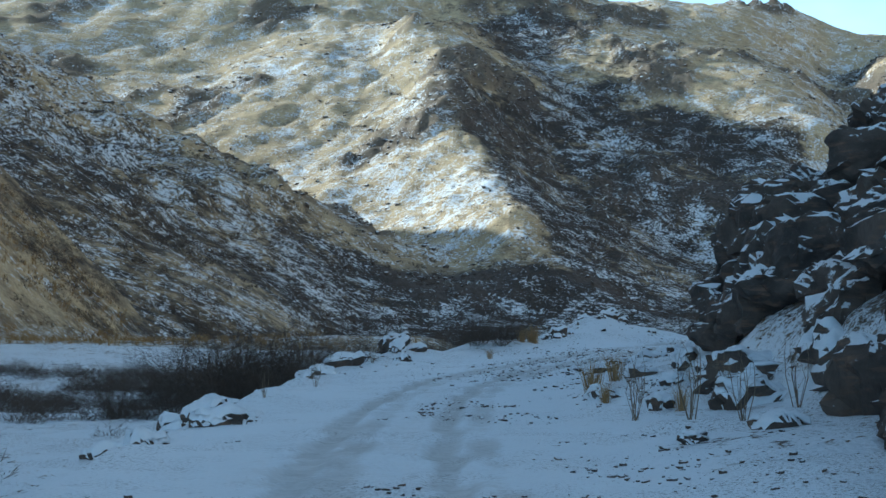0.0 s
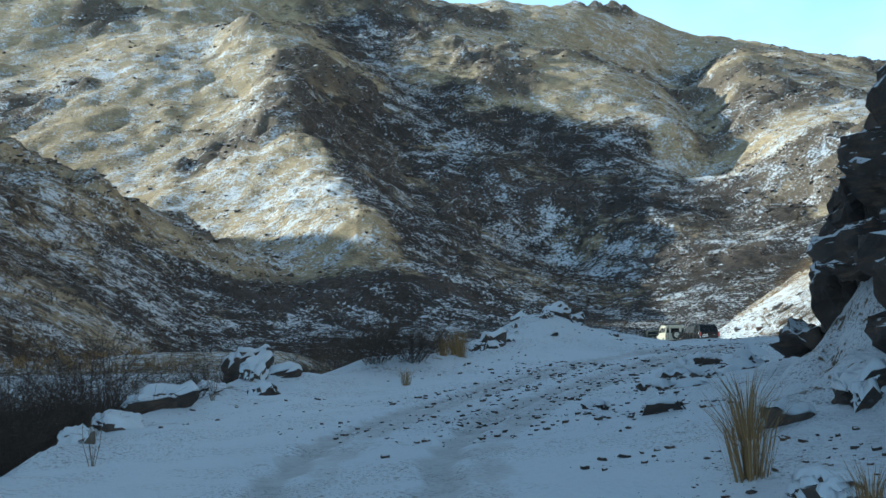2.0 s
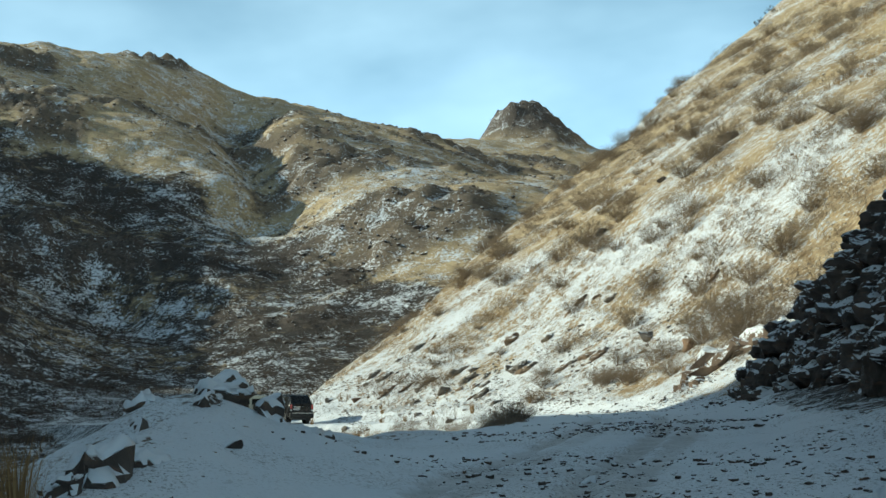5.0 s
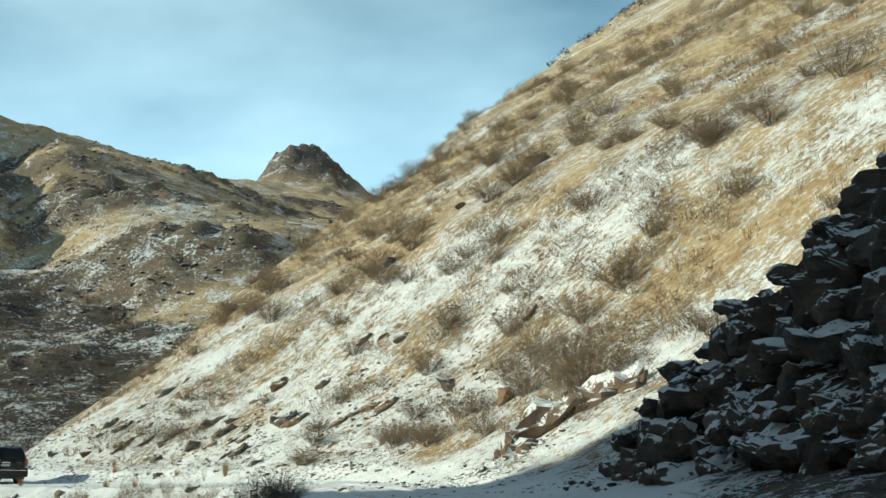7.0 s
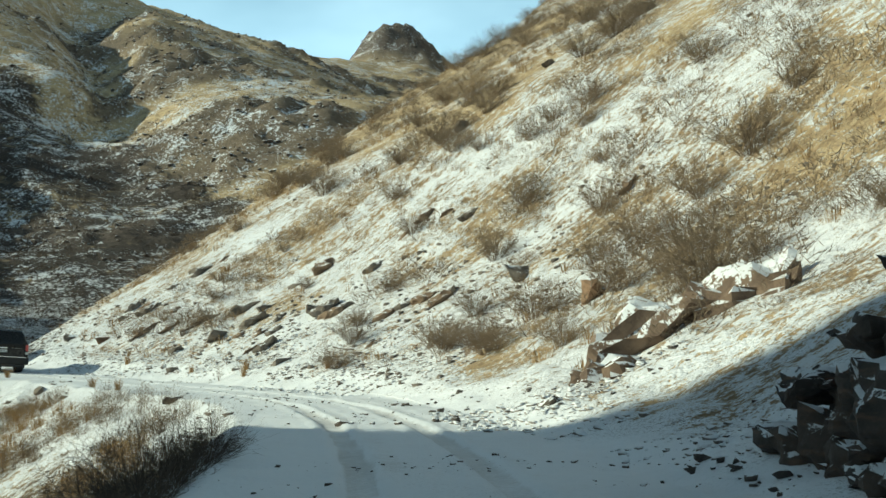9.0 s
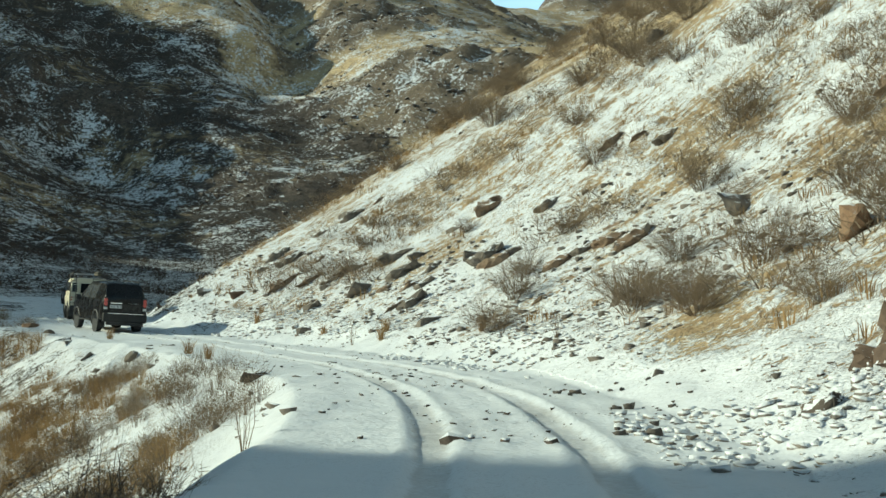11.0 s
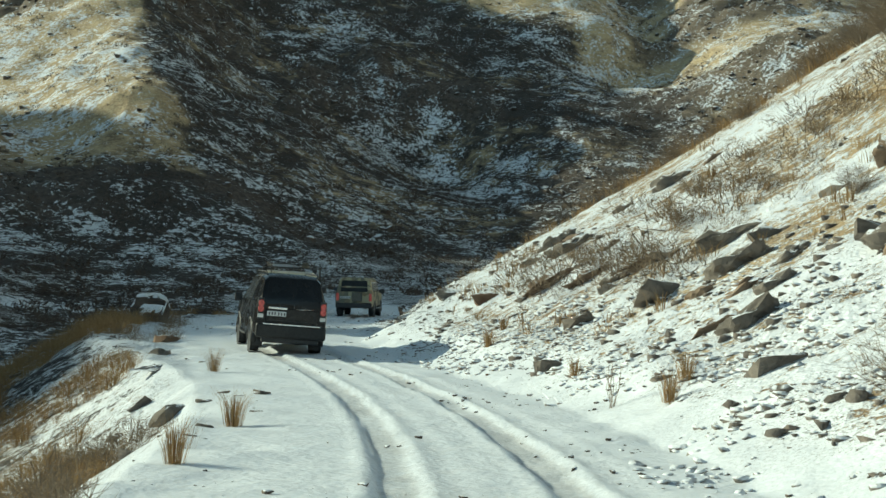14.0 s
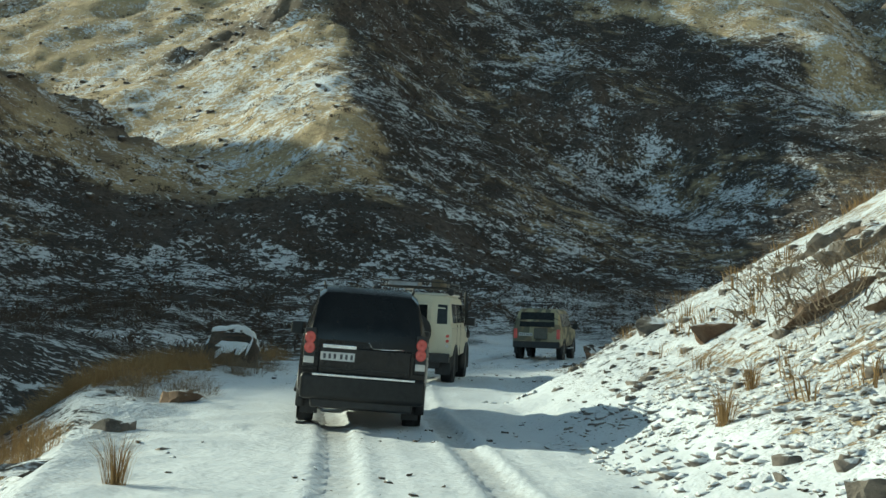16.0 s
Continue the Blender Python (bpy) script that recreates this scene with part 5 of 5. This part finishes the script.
def wheel(parent, x, y, r, wide, spokes, rim_mat):
    s = 1 if x > 0 else -1
    root = part("wheel", lathe([(-wide * 0.3, r * 0.2), (-wide * 0.3, r * 0.55), (wide * 0.2, r * 0.55), (wide * 0.2, r * 0.2)]), BLACK_TRIM, parent)
    root.matrix_basis = pose(x, y, r)
    h = wide / 2
    tyre = lathe([(-h * 0.9, r * 0.62), (-h, r * 0.72), (-h * 0.95, r * 0.9), (-h * 0.72, r * 0.99), (h * 0.72, r * 0.99), (h * 0.95, r * 0.9), (h, r * 0.72), (h * 0.9, r * 0.62)], 36)
    for k, f in enumerate(list(tyre.faces)):
        c = f.calc_center_median()
        if math.hypot(c.y, c.z) > r * 0.93 and k % 2:
            for v in f.verts:
                v.co *= 0.995
    part("tyre", tyre, RUBBER, root)
    rim = lathe([(s * h * 0.88, r * 0.64), (s * h * 0.8, r * 0.60), (s * h * 0.55, r * 0.58), (s * h * 0.5, r * 0.56)])
    for k in range(spokes):
        a = 6.2832 * k / spokes
        c = bmesh.ops.create_cube(rim, size=1, matrix=pose(0, 0, 0, math.degrees(a)) @ Matrix.Translation((s * h * 0.62, 0, r * 0.32)) @ Matrix.Diagonal((0.04, r * 0.16, r * 0.52, 1)))
    bmesh.ops.create_cone(rim, cap_ends=True, segments=14, radius1=r * 0.16, radius2=r * 0.13, depth=0.06, matrix=Matrix.Translation((s * h * 0.66, 0, 0)) @ pose(0, 0, 0, 0, 90 * s, 0))
    part("rim", rim, rim_mat, root)
    return root


def shell(parent, stations, mat, label=""):
    """The car's body: sections along its length, each (y, half width, sill, belt, roof half width, roof)."""
    bm = bmesh.new()
    rings = []
    for y, w, sill, belt, wr, top in stations:
        half = [(w * 0.80, sill), (w * 0.985, sill + 0.10), (w, sill + 0.30), (w, belt - 0.10), (w * 0.985, belt), (wr, max(top - 0.09, belt + 0.004)), (wr - 0.10, max(top - 0.01, belt + 0.008)), (wr * 0.45, max(top, belt + 0.012))]
        rings.append([bm.verts.new((x, y, z)) for x, z in half] + [bm.verts.new((-x, y, z)) for x, z in half[::-1]])
    n = len(rings[0])
    for a, b in zip(rings[:-1], rings[1:]):
        for k in range(n):
            bm.faces.new((a[k], a[(k + 1) % n], b[(k + 1) % n], b[k]))
    bm.faces.new(rings[0])
    bm.faces.new(rings[-1][::-1])
    bmesh.ops.recalc_face_normals(bm, faces=bm.faces[:])
    return soften(part("body", bm, mat, parent, label), 0.03, 3)


def side_pane(parent, s, y0, y1, z0, z1, w, belt, wr, top, mat, skew0=0.0, skew1=0.0, name="side_window"):
    def x_at(z):
        k = (z - belt) / (top - 0.09 - belt)
        return s * (w * 0.985 + (wr - w * 0.985) * k + 0.003)
    c = [(x_at(z0), y0, z0), (x_at(z0), y1, z0), (x_at(z1), y1 + skew1, z1), (x_at(z1), y0 + skew0, z1)]
    return panel(name, c if s > 0 else c[::-1], 0.006, mat, parent)


def arch(parent, x, y, r, mat, wide=0.07):
    """A wheel arch: a flare over the wheel and the dark hollow behind it."""
    s = 1 if x > 0 else -1
    bm = bmesh.new()
    rings = []
    for k in range(15):
        a = math.pi * (k / 14) * 1.12 - 0.19
        c, q = math.cos(a), math.sin(a)
        rings.append([bm.verts.new((x + s * dx, y + c * (r + dr), r * 0.86 + q * (r + dr))) for dx, dr in ((-0.10, 0.03), (wide * 0.5, 0.035), (wide * 0.5, 0.10), (-0.10, 0.13))])
    for a, b in zip(rings[:-1], rings[1:]):
        for k in range(4):
            bm.faces.new((a[k], a[(k + 1) % 4], b[(k + 1) % 4], b[k])).smooth = True
    bm.faces.new(rings[0])
    bm.faces.new(rings[-1])
    bmesh.ops.recalc_face_normals(bm, faces=bm.faces[:])
    flare = part("wheel_arch", bm, mat, parent)
    well = lathe([(s * 0.012, r + 0.03), (s * 0.012, 0.01)], 24)
    ob = part("wheel_well", well, BLACK_TRIM, flare)
    ob.matrix_basis = pose(x - s * 0.004, y, r * 0.95)
    return flare


def mirror(parent, s, x, y, z, mat):
    bm = bmesh.new()
    bmesh.ops.create_cube(bm, size=1, matrix=Matrix.Translation((s * (x + 0.15), y, z)) @ Matrix.Diagonal((0.20, 0.12, 0.19, 1)))
    bmesh.ops.create_cube(bm, size=1, matrix=Matrix.Translation((s * (x + 0.03), y + 0.02, z - 0.05)) @ Matrix.Diagonal((0.10, 0.06, 0.05, 1)))
    return soften(part("wing_mirror", bm, mat, parent), 0.03, 3)


def plate(parent, x, y, z, wide=0.5):
    p = box("number_plate", (wide, 0.012, 0.11), (x, y, z), PLATE, parent, "pale plate with dark bars", 0.004)
    for k in range(6):
        box("plate_bar", (0.035, 0.006, 0.065), (-wide * 0.38 + k * wide * 0.15 + (0.02 if k > 2 else 0), -0.008, 0), PLATE_BAR, p, "", 0)
    return p


def roof_rack(parent, w, y0, y1, z, cargo=True):
    rack = part("roof_rack", rod_mesh([(-w, y0, z), (w, y0, z), (w, y1, z), (-w, y1, z), (-w, y0, z)], 0.018), BLACK_TRIM, parent, "black tubular roof rack")
    part("upper_rail", rod_mesh([(-w, y0, z + 0.12), (w, y0, z + 0.12), (w, y1, z + 0.12), (-w, y1, z + 0.12), (-w, y0, z + 0.12)], 0.014), BLACK_TRIM, rack)
    for k in range(7):
        y = y0 + (y1 - y0) * k / 6
        for s in (-1, 1):
            part("rack_post", rod_mesh([(s * w, y, z - 0.09), (s * w, y, z + 0.12)], 0.012, 6), BLACK_TRIM, rack)
        part("rack_slat", rod_mesh([(-w, y, z - 0.005), (w, y, z - 0.005)], 0.012, 6), BLACK_TRIM, rack)
    if cargo:
        box("case", (w * 0.9, 0.62, 0.12), (-w * 0.35, y0 + 0.45, z + 0.07), ALLOY, rack, "flat grey case", 0.02)
        part("bed_roll", rod_mesh([(w * 0.62, y0 + 0.15, z + 0.09), (w * 0.66, y0 + 0.9, z + 0.10), (w * 0.6, y1 - 0.4, z + 0.09)], 0.10, 12), plain("dull_canvas", (0.10, 0.085, 0.06), 0.9), rack, "rolled dull canvas bundle")
    return rack


def put_car(root, x, y, heading, roll=0.0, pitch=0.0, z=None):
    """Stand a car with the middle of its rear at x, y; heading clockwise from +y."""
    a = radians(heading)
    mx, my = x + math.sin(a) * 2.4, y + math.cos(a) * 2.4
    za, zb = polyline(np.array([x]), np.array([y]), TRACK)[2][0], polyline(np.array([x + 2 * (mx - x)]), np.array([y + 2 * (my - y)]), TRACK)[2][0]
    root.matrix_basis = Matrix.Translation((x, y, float(za) - 0.035)) @ pose(0, 0, 0, 0, 0, -heading) @ pose(0, 0, 0, math.degrees(math.atan2(float(zb - za), 4.8)), roll, 0)
    return root


def black_car():
    body_mat = paint("black_paint", (0.005, 0.0055, 0.007), 0.12, 0.06)
    root = tagged(new("off_road_car"), "black boxy off-road car with dusty sides on the snowy track", "car", "cars in convoy")
    w, belt, wr, top = 0.955, 1.16, 0.735, 1.86
    shell(root, [(0.03, 0.90, 0.42, belt, 0.84, belt), (0.10, 0.94, 0.40, belt, 0.80, 1.40), (0.30, w, 0.38, belt, wr, 1.79), (0.46, w, 0.36, belt, wr, top), (1.7, w, 0.34, belt, wr, top + 0.02),
                 (2.75, w, 0.34, belt, wr, top - 0.03), (3.05, w, 0.34, belt, wr - 0.01, top - 0.10), (3.55, w, 0.34, belt - 0.01, 0.86, belt + 0.03), (4.3, 0.95, 0.36, 1.06, 0.84, 1.10), (4.62, 0.90, 0.40, 0.98, 0.78, 1.0), (4.76, 0.80, 0.45, 0.84, 0.7, 0.86)], body_mat)
    # rear face
    panel("rear_window", [(-0.70, 0.075, 1.19), (0.70, 0.075, 1.19), (0.63, 0.335, 1.77), (-0.63, 0.335, 1.77)], 0.008, GLASS_DARK, root, "dark tinted glass")
    box("tailgate", (1.36, 0.05, 0.36), (0, 0.025, 0.90), body_mat, root, "", 0.03)
    box("bumper", (1.84, 0.24, 0.34), (0, 0.0, 0.56), paint("bumper_black", (0.008, 0.009, 0.010), 0.35, 0.07), root, "", 0.07)
    box("bumper_strip", (1.5, 0.03, 0.03), (0, -0.125, 0.715), CHROME, root, "bright metal strip", 0.006)
    box("sill_strip", (1.28, 0.02, 0.02), (0, -0.002, 0.80), BLACK_TRIM, root, "", 0.004)
    box("lower_valance", (1.5, 0.16, 0.16), (0, 0.04, 0.36), BLACK_TRIM, root, "", 0.04)
    box("handle_trim", (0.50, 0.03, 0.055), (-0.38, -0.004, 1.085), CHROME, root, "bright grip strip", 0.012)
    part("tailgate_curve", rod_mesh([(0.04, -0.006, 1.16), (0.10, -0.008, 1.09), (0.24, -0.008, 1.085), (0.56, -0.006, 1.10)], 0.008, 6), CHROME, root)
    plate(root, -0.40, -0.008, 0.955)
    for s in (-1, 1):
        lamp = box("tail_light", (0.17, 0.10, 0.50), (s * 0.815, 0.055, 1.05), BLACK_TRIM, root, "dark housing with two round red lamps", 0.02)
        for z in (0.13, 0.0):
            ob = part("red_lens", lathe([(0.0, 0.005), (0.02, 0.04), (0.024, 0.072), (0.0, 0.078)], 20), RED_LAMP, lamp, "round red lamp")
            ob.matrix_basis = pose(0, -0.05, z, 0, 0, -90)
        box("clear_lens", (0.15, 0.02, 0.09), (0, -0.05, -0.16), CLEAR_LAMP, lamp, "pale square lamp", 0.01)
        box("mud_flap", (0.26, 0.02, 0.30), (s * 0.76, 0.62, 0.30), BLACK_TRIM, root, "", 0.006)
        mirror(root, s, 0.93, 3.32, 1.20, BLACK_TRIM)
        for y0, y1, a, b in ((0.52, 1.12, 0.06, 0.0), (1.20, 2.05, 0, 0), (2.12, 3.05, 0, -0.26)):
            side_pane(root, s, y0, y1, 1.20, 1.70, w, belt, wr, top, PANE if y0 > 1 else GLASS_DARK, a, b)
        part("roof_rail", rod_mesh([(s * 0.66, 0.5, top - 0.01), (s * 0.67, 0.62, top + 0.045), (s * 0.67, 2.6, top + 0.045), (s * 0.66, 2.75, top - 0.03)], 0.018), BLACK_TRIM, root)
        box("side_step", (0.14, 1.7, 0.05), (s * 0.95, 2.4, 0.38), BLACK_TRIM, root, "", 0.015)
        for y in (1.95, 2.95):
            box("door_handle", (0.03, 0.16, 0.04), (s * 0.955, y, 1.05), BLACK_TRIM, root, "", 0.01)
        for y in (1.0, 3.88):
            arch(root, s * 0.93, y, 0.385, BLACK_TRIM)
            wheel(root, s * 0.81, y, 0.385, 0.26, 5, ALLOY)
    part("rear_wiper", rod_mesh([(0.02, 0.07, 1.18), (0.05, 0.09, 1.23), (0.5, 0.10, 1.25)], 0.010, 6), BLACK_TRIM, root)
    panel("windscreen", [(0.74, 3.56, 1.20), (-0.74, 3.56, 1.20), (-0.64, 3.12, 1.70), (0.64, 3.12, 1.70)], 0.008, GLASS_DARK, root)
    return root


def cream_car():
    body_mat = paint("cream_paint", (0.62, 0.57, 0.43), 0.45, 0.42)
    roof_mat = paint("white_roof", (0.66, 0.64, 0.58), 0.5, 0.15)
    root = tagged(new("safari_car"), "cream long off-road car with a loaded roof rack and spare wheel", "car", "cars in convoy")
    w, belt, wr, top = 0.895, 1.30, 0.80, 2.0
    shell(root, [(0.0, w, 0.62, belt, 0.86, belt), (0.03, w, 0.60, belt, 0.815, 1.72), (0.12, w, 0.58, belt, wr, 1.97), (0.3, w, 0.56, belt, wr, top), (2.6, w, 0.56, belt, wr, top), (2.95, w, 0.56, belt, wr, 1.93),
                 (3.2, w, 0.56, belt, 0.84, belt + 0.03), (3.3, 0.88, 0.56, 1.20, 0.80, 1.24), (4.35, 0.87, 0.58, 1.12, 0.78, 1.16), (4.5, 0.85, 0.62, 1.0, 0.74, 1.02)], body_mat)
    box("roof_cap", (1.5, 2.7, 0.05), (0, 1.55, 2.0), roof_mat, root, "white roof panel", 0.02)
    panel("rear_window", [(-0.40, -0.005, 1.33), (0.34, -0.005, 1.33), (0.33, 0.06, 1.80), (-0.39, 0.06, 1.80)], 0.01, GLASS_DARK, root, "dark rear door glass")
    door = box("rear_door", (0.92, 0.03, 1.16), (-0.03, -0.012, 1.24), body_mat, root, "", 0.02)
    panel("door_glass", [(-0.37, -0.024, 0.08), (0.37, -0.024, 0.08), (0.36, -0.024, 0.52), (-0.36, -0.024, 0.52)], 0.012, GLASS_DARK, door)
    spare = part("spare_wheel", lathe([(-0.11, 0.1), (-0.12, 0.27), (-0.10, 0.36), (-0.05, 0.395), (0.06, 0.395), (0.10, 0.36), (0.12, 0.27), (0.12, 0.1)], 36), RUBBER, root, "black spare wheel on the rear door")
    spare.matrix_basis = pose(0.06, -0.17, 1.17, 0, 0, 90)
    cover = part("hub_cover", lathe([(-0.005, 0.235), (-0.03, 0.225), (-0.045, 0.10), (-0.046, 0.0)], 30), paint("cover_cream", (0.60, 0.56, 0.45), 0.5, 0.2), spare, "pale round cover")
    cover.matrix_basis = pose(-0.10, 0, 0)
    for a, b in ((-0.06, -0.08), (0.06, -0.08), (0.02, 0.10)):
        box("cover_mark", (0.012, 0.06, 0.06), (-0.15, a, b), BLACK_TRIM, spare, "small dark mark", 0.004)
    box("bumper", (1.74, 0.16, 0.20), (0, -0.06, 0.62), BLACK_TRIM, root, "", 0.02)
    box("rear_crossmember", (1.3, 0.3, 0.22), (0, 0.25, 0.48), BLACK_TRIM, root, "", 0.03)
    ladder = part("ladder", rod_mesh([(-0.62, -0.05, 0.75), (-0.62, -0.07, 1.5), (-0.60, 0.0, 2.08)], 0.014), BLACK_TRIM, root, "black ladder up the rear")
    part("ladder_rail", rod_mesh([(-0.86, -0.05, 0.75), (-0.86, -0.07, 1.5), (-0.82, 0.0, 2.08)], 0.014), BLACK_TRIM, ladder)
    for k in range(5):
        part("rung", rod_mesh([(-0.62, -0.06, 0.85 + 0.26 * k), (-0.86, -0.06, 0.85 + 0.26 * k)], 0.010, 6), BLACK_TRIM, ladder)
    for s in (-1, 1):
        panel("rear_quarter_window", [(s * 0.55, -0.004, 1.36), (s * 0.78, -0.004, 1.36), (s * 0.76, 0.05, 1.78), (s * 0.55, 0.05, 1.78)][:: s], 0.01, GLASS_DARK, root)
        for k, z in enumerate((1.10, 0.99, 0.88)):
            ob = part("rear_lamp", lathe([(0.0, 0.002), (0.018, 0.025), (0.0, 0.036)], 14), RED_LAMP if k < 2 else CLEAR_LAMP, root, "small round lamp")
            ob.matrix_basis = pose(s * 0.80, -0.005, z, 0, 0, -90)
        for y0, y1, b in ((0.30, 1.12, 0), (1.25, 1.95, 0), (2.05, 2.92, -0.22)):
            side_pane(root, s, y0, y1, 1.38, 1.80, w, belt, wr, top, PANE, 0, b)
        for y in (1.18, 2.0):
            box("door_seam", (0.012, 0.012, 0.72), (s * 0.893, y, 0.98), BLACK_TRIM, root, "", 0)
        box("waist_rail", (0.03, 3.2, 0.03), (s * 0.898, 1.65, 1.27), body_mat, root, "", 0.008)
        box("mud_flap", (0.34, 0.025, 0.36), (s * 0.70, 0.32, 0.42), BLACK_TRIM, root, "", 0.006)
        mirror(root, s, 0.88, 3.05, 1.42, BLACK_TRIM)
        for y in (0.98, 3.78):
            arch(root, s * 0.875, y, 0.43, BLACK_TRIM, 0.09)
            wheel(root, s * 0.76, y, 0.43, 0.29, 6, BLACK_TRIM)
        part("work_lamp", lathe([(0.0, 0.0), (-0.05, 0.06), (0.03, 0.08), (0.04, 0.0)], 14), BLACK_TRIM, root).matrix_basis = pose(s * 0.82, 0.05, 2.06, 0, 0, 90)
    part("snorkel", rod_mesh([(0.93, 3.7, 1.05), (0.95, 3.45, 1.15), (0.93, 3.12, 1.4), (0.88, 2.98, 2.05), (0.88, 3.1, 2.12)], 0.045, 10), BLACK_TRIM, root, "black raised air intake")
    roof_rack(root, 0.74, 0.05, 2.9, 2.14)
    panel("windscreen", [(0.72, 3.22, 1.36), (-0.72, 3.22, 1.36), (-0.70, 3.0, 1.86), (0.70, 3.0, 1.86)], 0.008, GLASS_DARK, root)
    box("spare_bonnet_trim", (1.2, 0.8, 0.03), (0, 3.85, 1.19), body_mat, root, "", 0.01)
    return root


def tan_car():
    body_mat = paint("tan_paint", (0.40, 0.35, 0.22), 0.5, 0.45, ((0.13, 0.125, 0.085), (0.22, 0.17, 0.10)))
    root = tagged(new("camouflage_car"), "tan and olive patched off-road car with a roof rack", "car", "cars in convoy")
    w, belt, wr, top = 0.91, 1.22, 0.74, 1.95
    shell(root, [(0.04, 0.86, 0.52, belt, 0.82, belt), (0.08, w, 0.50, belt, 0.78, 1.5), (0.24, w, 0.50, belt, wr, 1.90), (0.4, w, 0.48, belt, wr, top), (2.5, w, 0.48, belt, wr, top), (2.85, w, 0.48, belt, wr, 1.88),
                 (3.3, w, 0.48, belt, 0.84, belt + 0.03), (4.2, 0.89, 0.5, 1.12, 0.8, 1.15), (4.5, 0.84, 0.55, 0.95, 0.7, 0.97)], body_mat)
    panel("rear_window", [(-0.66, 0.035, 1.26), (0.66, 0.035, 1.26), (0.62, 0.165, 1.80), (-0.62, 0.165, 1.80)], 0.008, GLASS_DARK, root, "dark rear glass")
    box("bumper", (1.76, 0.2, 0.24), (0, 0.0, 0.60), BLACK_TRIM, root, "", 0.04)
    box("tow_case", (0.5, 0.14, 0.42), (0.16, -0.06, 1.02), paint("olive_case", (0.06, 0.06, 0.045), 0.6, 0.3), root, "olive case on the tailgate", 0.03)
    plate(root, -0.42, 0.02, 0.98)
    for s in (-1, 1):
        box("tail_light", (0.13, 0.08, 0.36), (s * 0.80, 0.05, 1.0), RED_LAMP, root, "red tail lamp", 0.015)
        for y0, y1, b in ((0.42, 1.02, 0), (1.12, 1.85, 0), (1.95, 2.8, -0.26)):
            side_pane(root, s, y0, y1, 1.28, 1.76, w, belt, wr, top, PANE, 0.05 if y0 < 1 else 0, b)
        mirror(root, s, 0.88, 3.05, 1.28, BLACK_TRIM)
        box("side_step", (0.12, 1.6, 0.05), (s * 0.93, 2.3, 0.46), ALLOY, root, "", 0.015)
        for y in (0.98, 3.62):
            arch(root, s * 0.885, y, 0.40, BLACK_TRIM)
            wheel(root, s * 0.78, y, 0.40, 0.27, 6, ALLOY)
    roof_rack(root, 0.66, 0.35, 2.5, 2.07, False)
    part("snorkel", rod_mesh([(-0.93, 3.6, 1.1), (-0.94, 3.25, 1.3), (-0.86, 2.95, 1.95), (-0.86, 3.05, 2.0)], 0.04, 10), BLACK_TRIM, root, "black raised air intake")
    panel("windscreen", [(0.70, 3.30, 1.27), (-0.70, 3.30, 1.27), (-0.64, 2.92, 1.80), (0.64, 2.92, 1.80)], 0.008, GLASS_DARK, root)
    return root


def blue_car():
    body_mat = paint("dark_blue_paint", (0.035, 0.045, 0.06), 0.25, 0.35)
    root = tagged(new("crossover_car"), "dark blue-grey crossover car with rounded tail", "car", "cars in convoy")
    w, belt, wr, top = 0.955, 1.06, 0.66, 1.68
    shell(root, [(0.02, 0.80, 0.42, 0.98, 0.72, 0.99), (0.12, 0.92, 0.38, belt, 0.76, 1.12), (0.55, w, 0.34, belt, wr, 1.54), (0.95, w, 0.33, belt, wr, top - 0.03), (1.9, w, 0.33, belt, wr, top), (2.5, w, 0.33, belt, wr, top - 0.05),
                 (3.4, w, 0.33, belt - 0.02, 0.84, belt + 0.02), (4.2, 0.92, 0.36, 0.92, 0.78, 0.96), (4.6, 0.80, 0.42, 0.74, 0.66, 0.77), (4.78, 0.66, 0.45, 0.62, 0.55, 0.64)], body_mat)
    panel("rear_window", [(-0.62, 0.20, 1.17), (0.62, 0.20, 1.17), (0.54, 0.52, 1.49), (-0.54, 0.52, 1.49)], 0.008, GLASS_DARK, root, "dark rear glass")
    box("bumper", (1.70, 0.22, 0.3), (0, 0.06, 0.52), BLACK_TRIM, root, "", 0.06)
    plate(root, 0, 0.0, 0.86)
    for s in (-1, 1):
        box("tail_light", (0.26, 0.16, 0.2), (s * 0.72, 0.07, 0.98), RED_LAMP, root, "red wrap-round lamp", 0.05)
        for y0, y1, a, b in ((0.85, 1.25, 0.12, 0.1), (1.35, 2.05, 0.08, 0), (2.15, 2.95, 0, -0.42)):
            side_pane(root, s, y0, y1, 1.10, 1.50, w, belt, wr, top, PANE, a, b)
        mirror(root, s, 0.90, 2.95, 1.12, body_mat)
        part("roof_rail", rod_mesh([(s * 0.58, 0.8, top - 0.03), (s * 0.59, 0.95, top + 0.035), (s * 0.59, 2.4, top + 0.03), (s * 0.58, 2.55, top - 0.04)], 0.016), CHROME, root)
        for y in (0.96, 3.82):
            arch(root, s * 0.93, y, 0.37, BLACK_TRIM)
            wheel(root, s * 0.82, y, 0.37, 0.26, 5, ALLOY)
    panel("windscreen", [(0.72, 3.42, 1.10), (-0.72, 3.42, 1.10), (-0.58, 2.62, 1.55), (0.58, 2.62, 1.55)], 0.008, GLASS_DARK, root)
    return root


put_car(black_car(), 35.25, 127.9, -9, 2.6).scale = (0.97, 1.0, 1.09)
put_car(cream_car(), 34.95, 138.4, 2, 1.5)
put_car(tan_car(), 37.7, 159.5, 9, 0)
put_car(blue_car(), 38.0, 175, 2, 0)
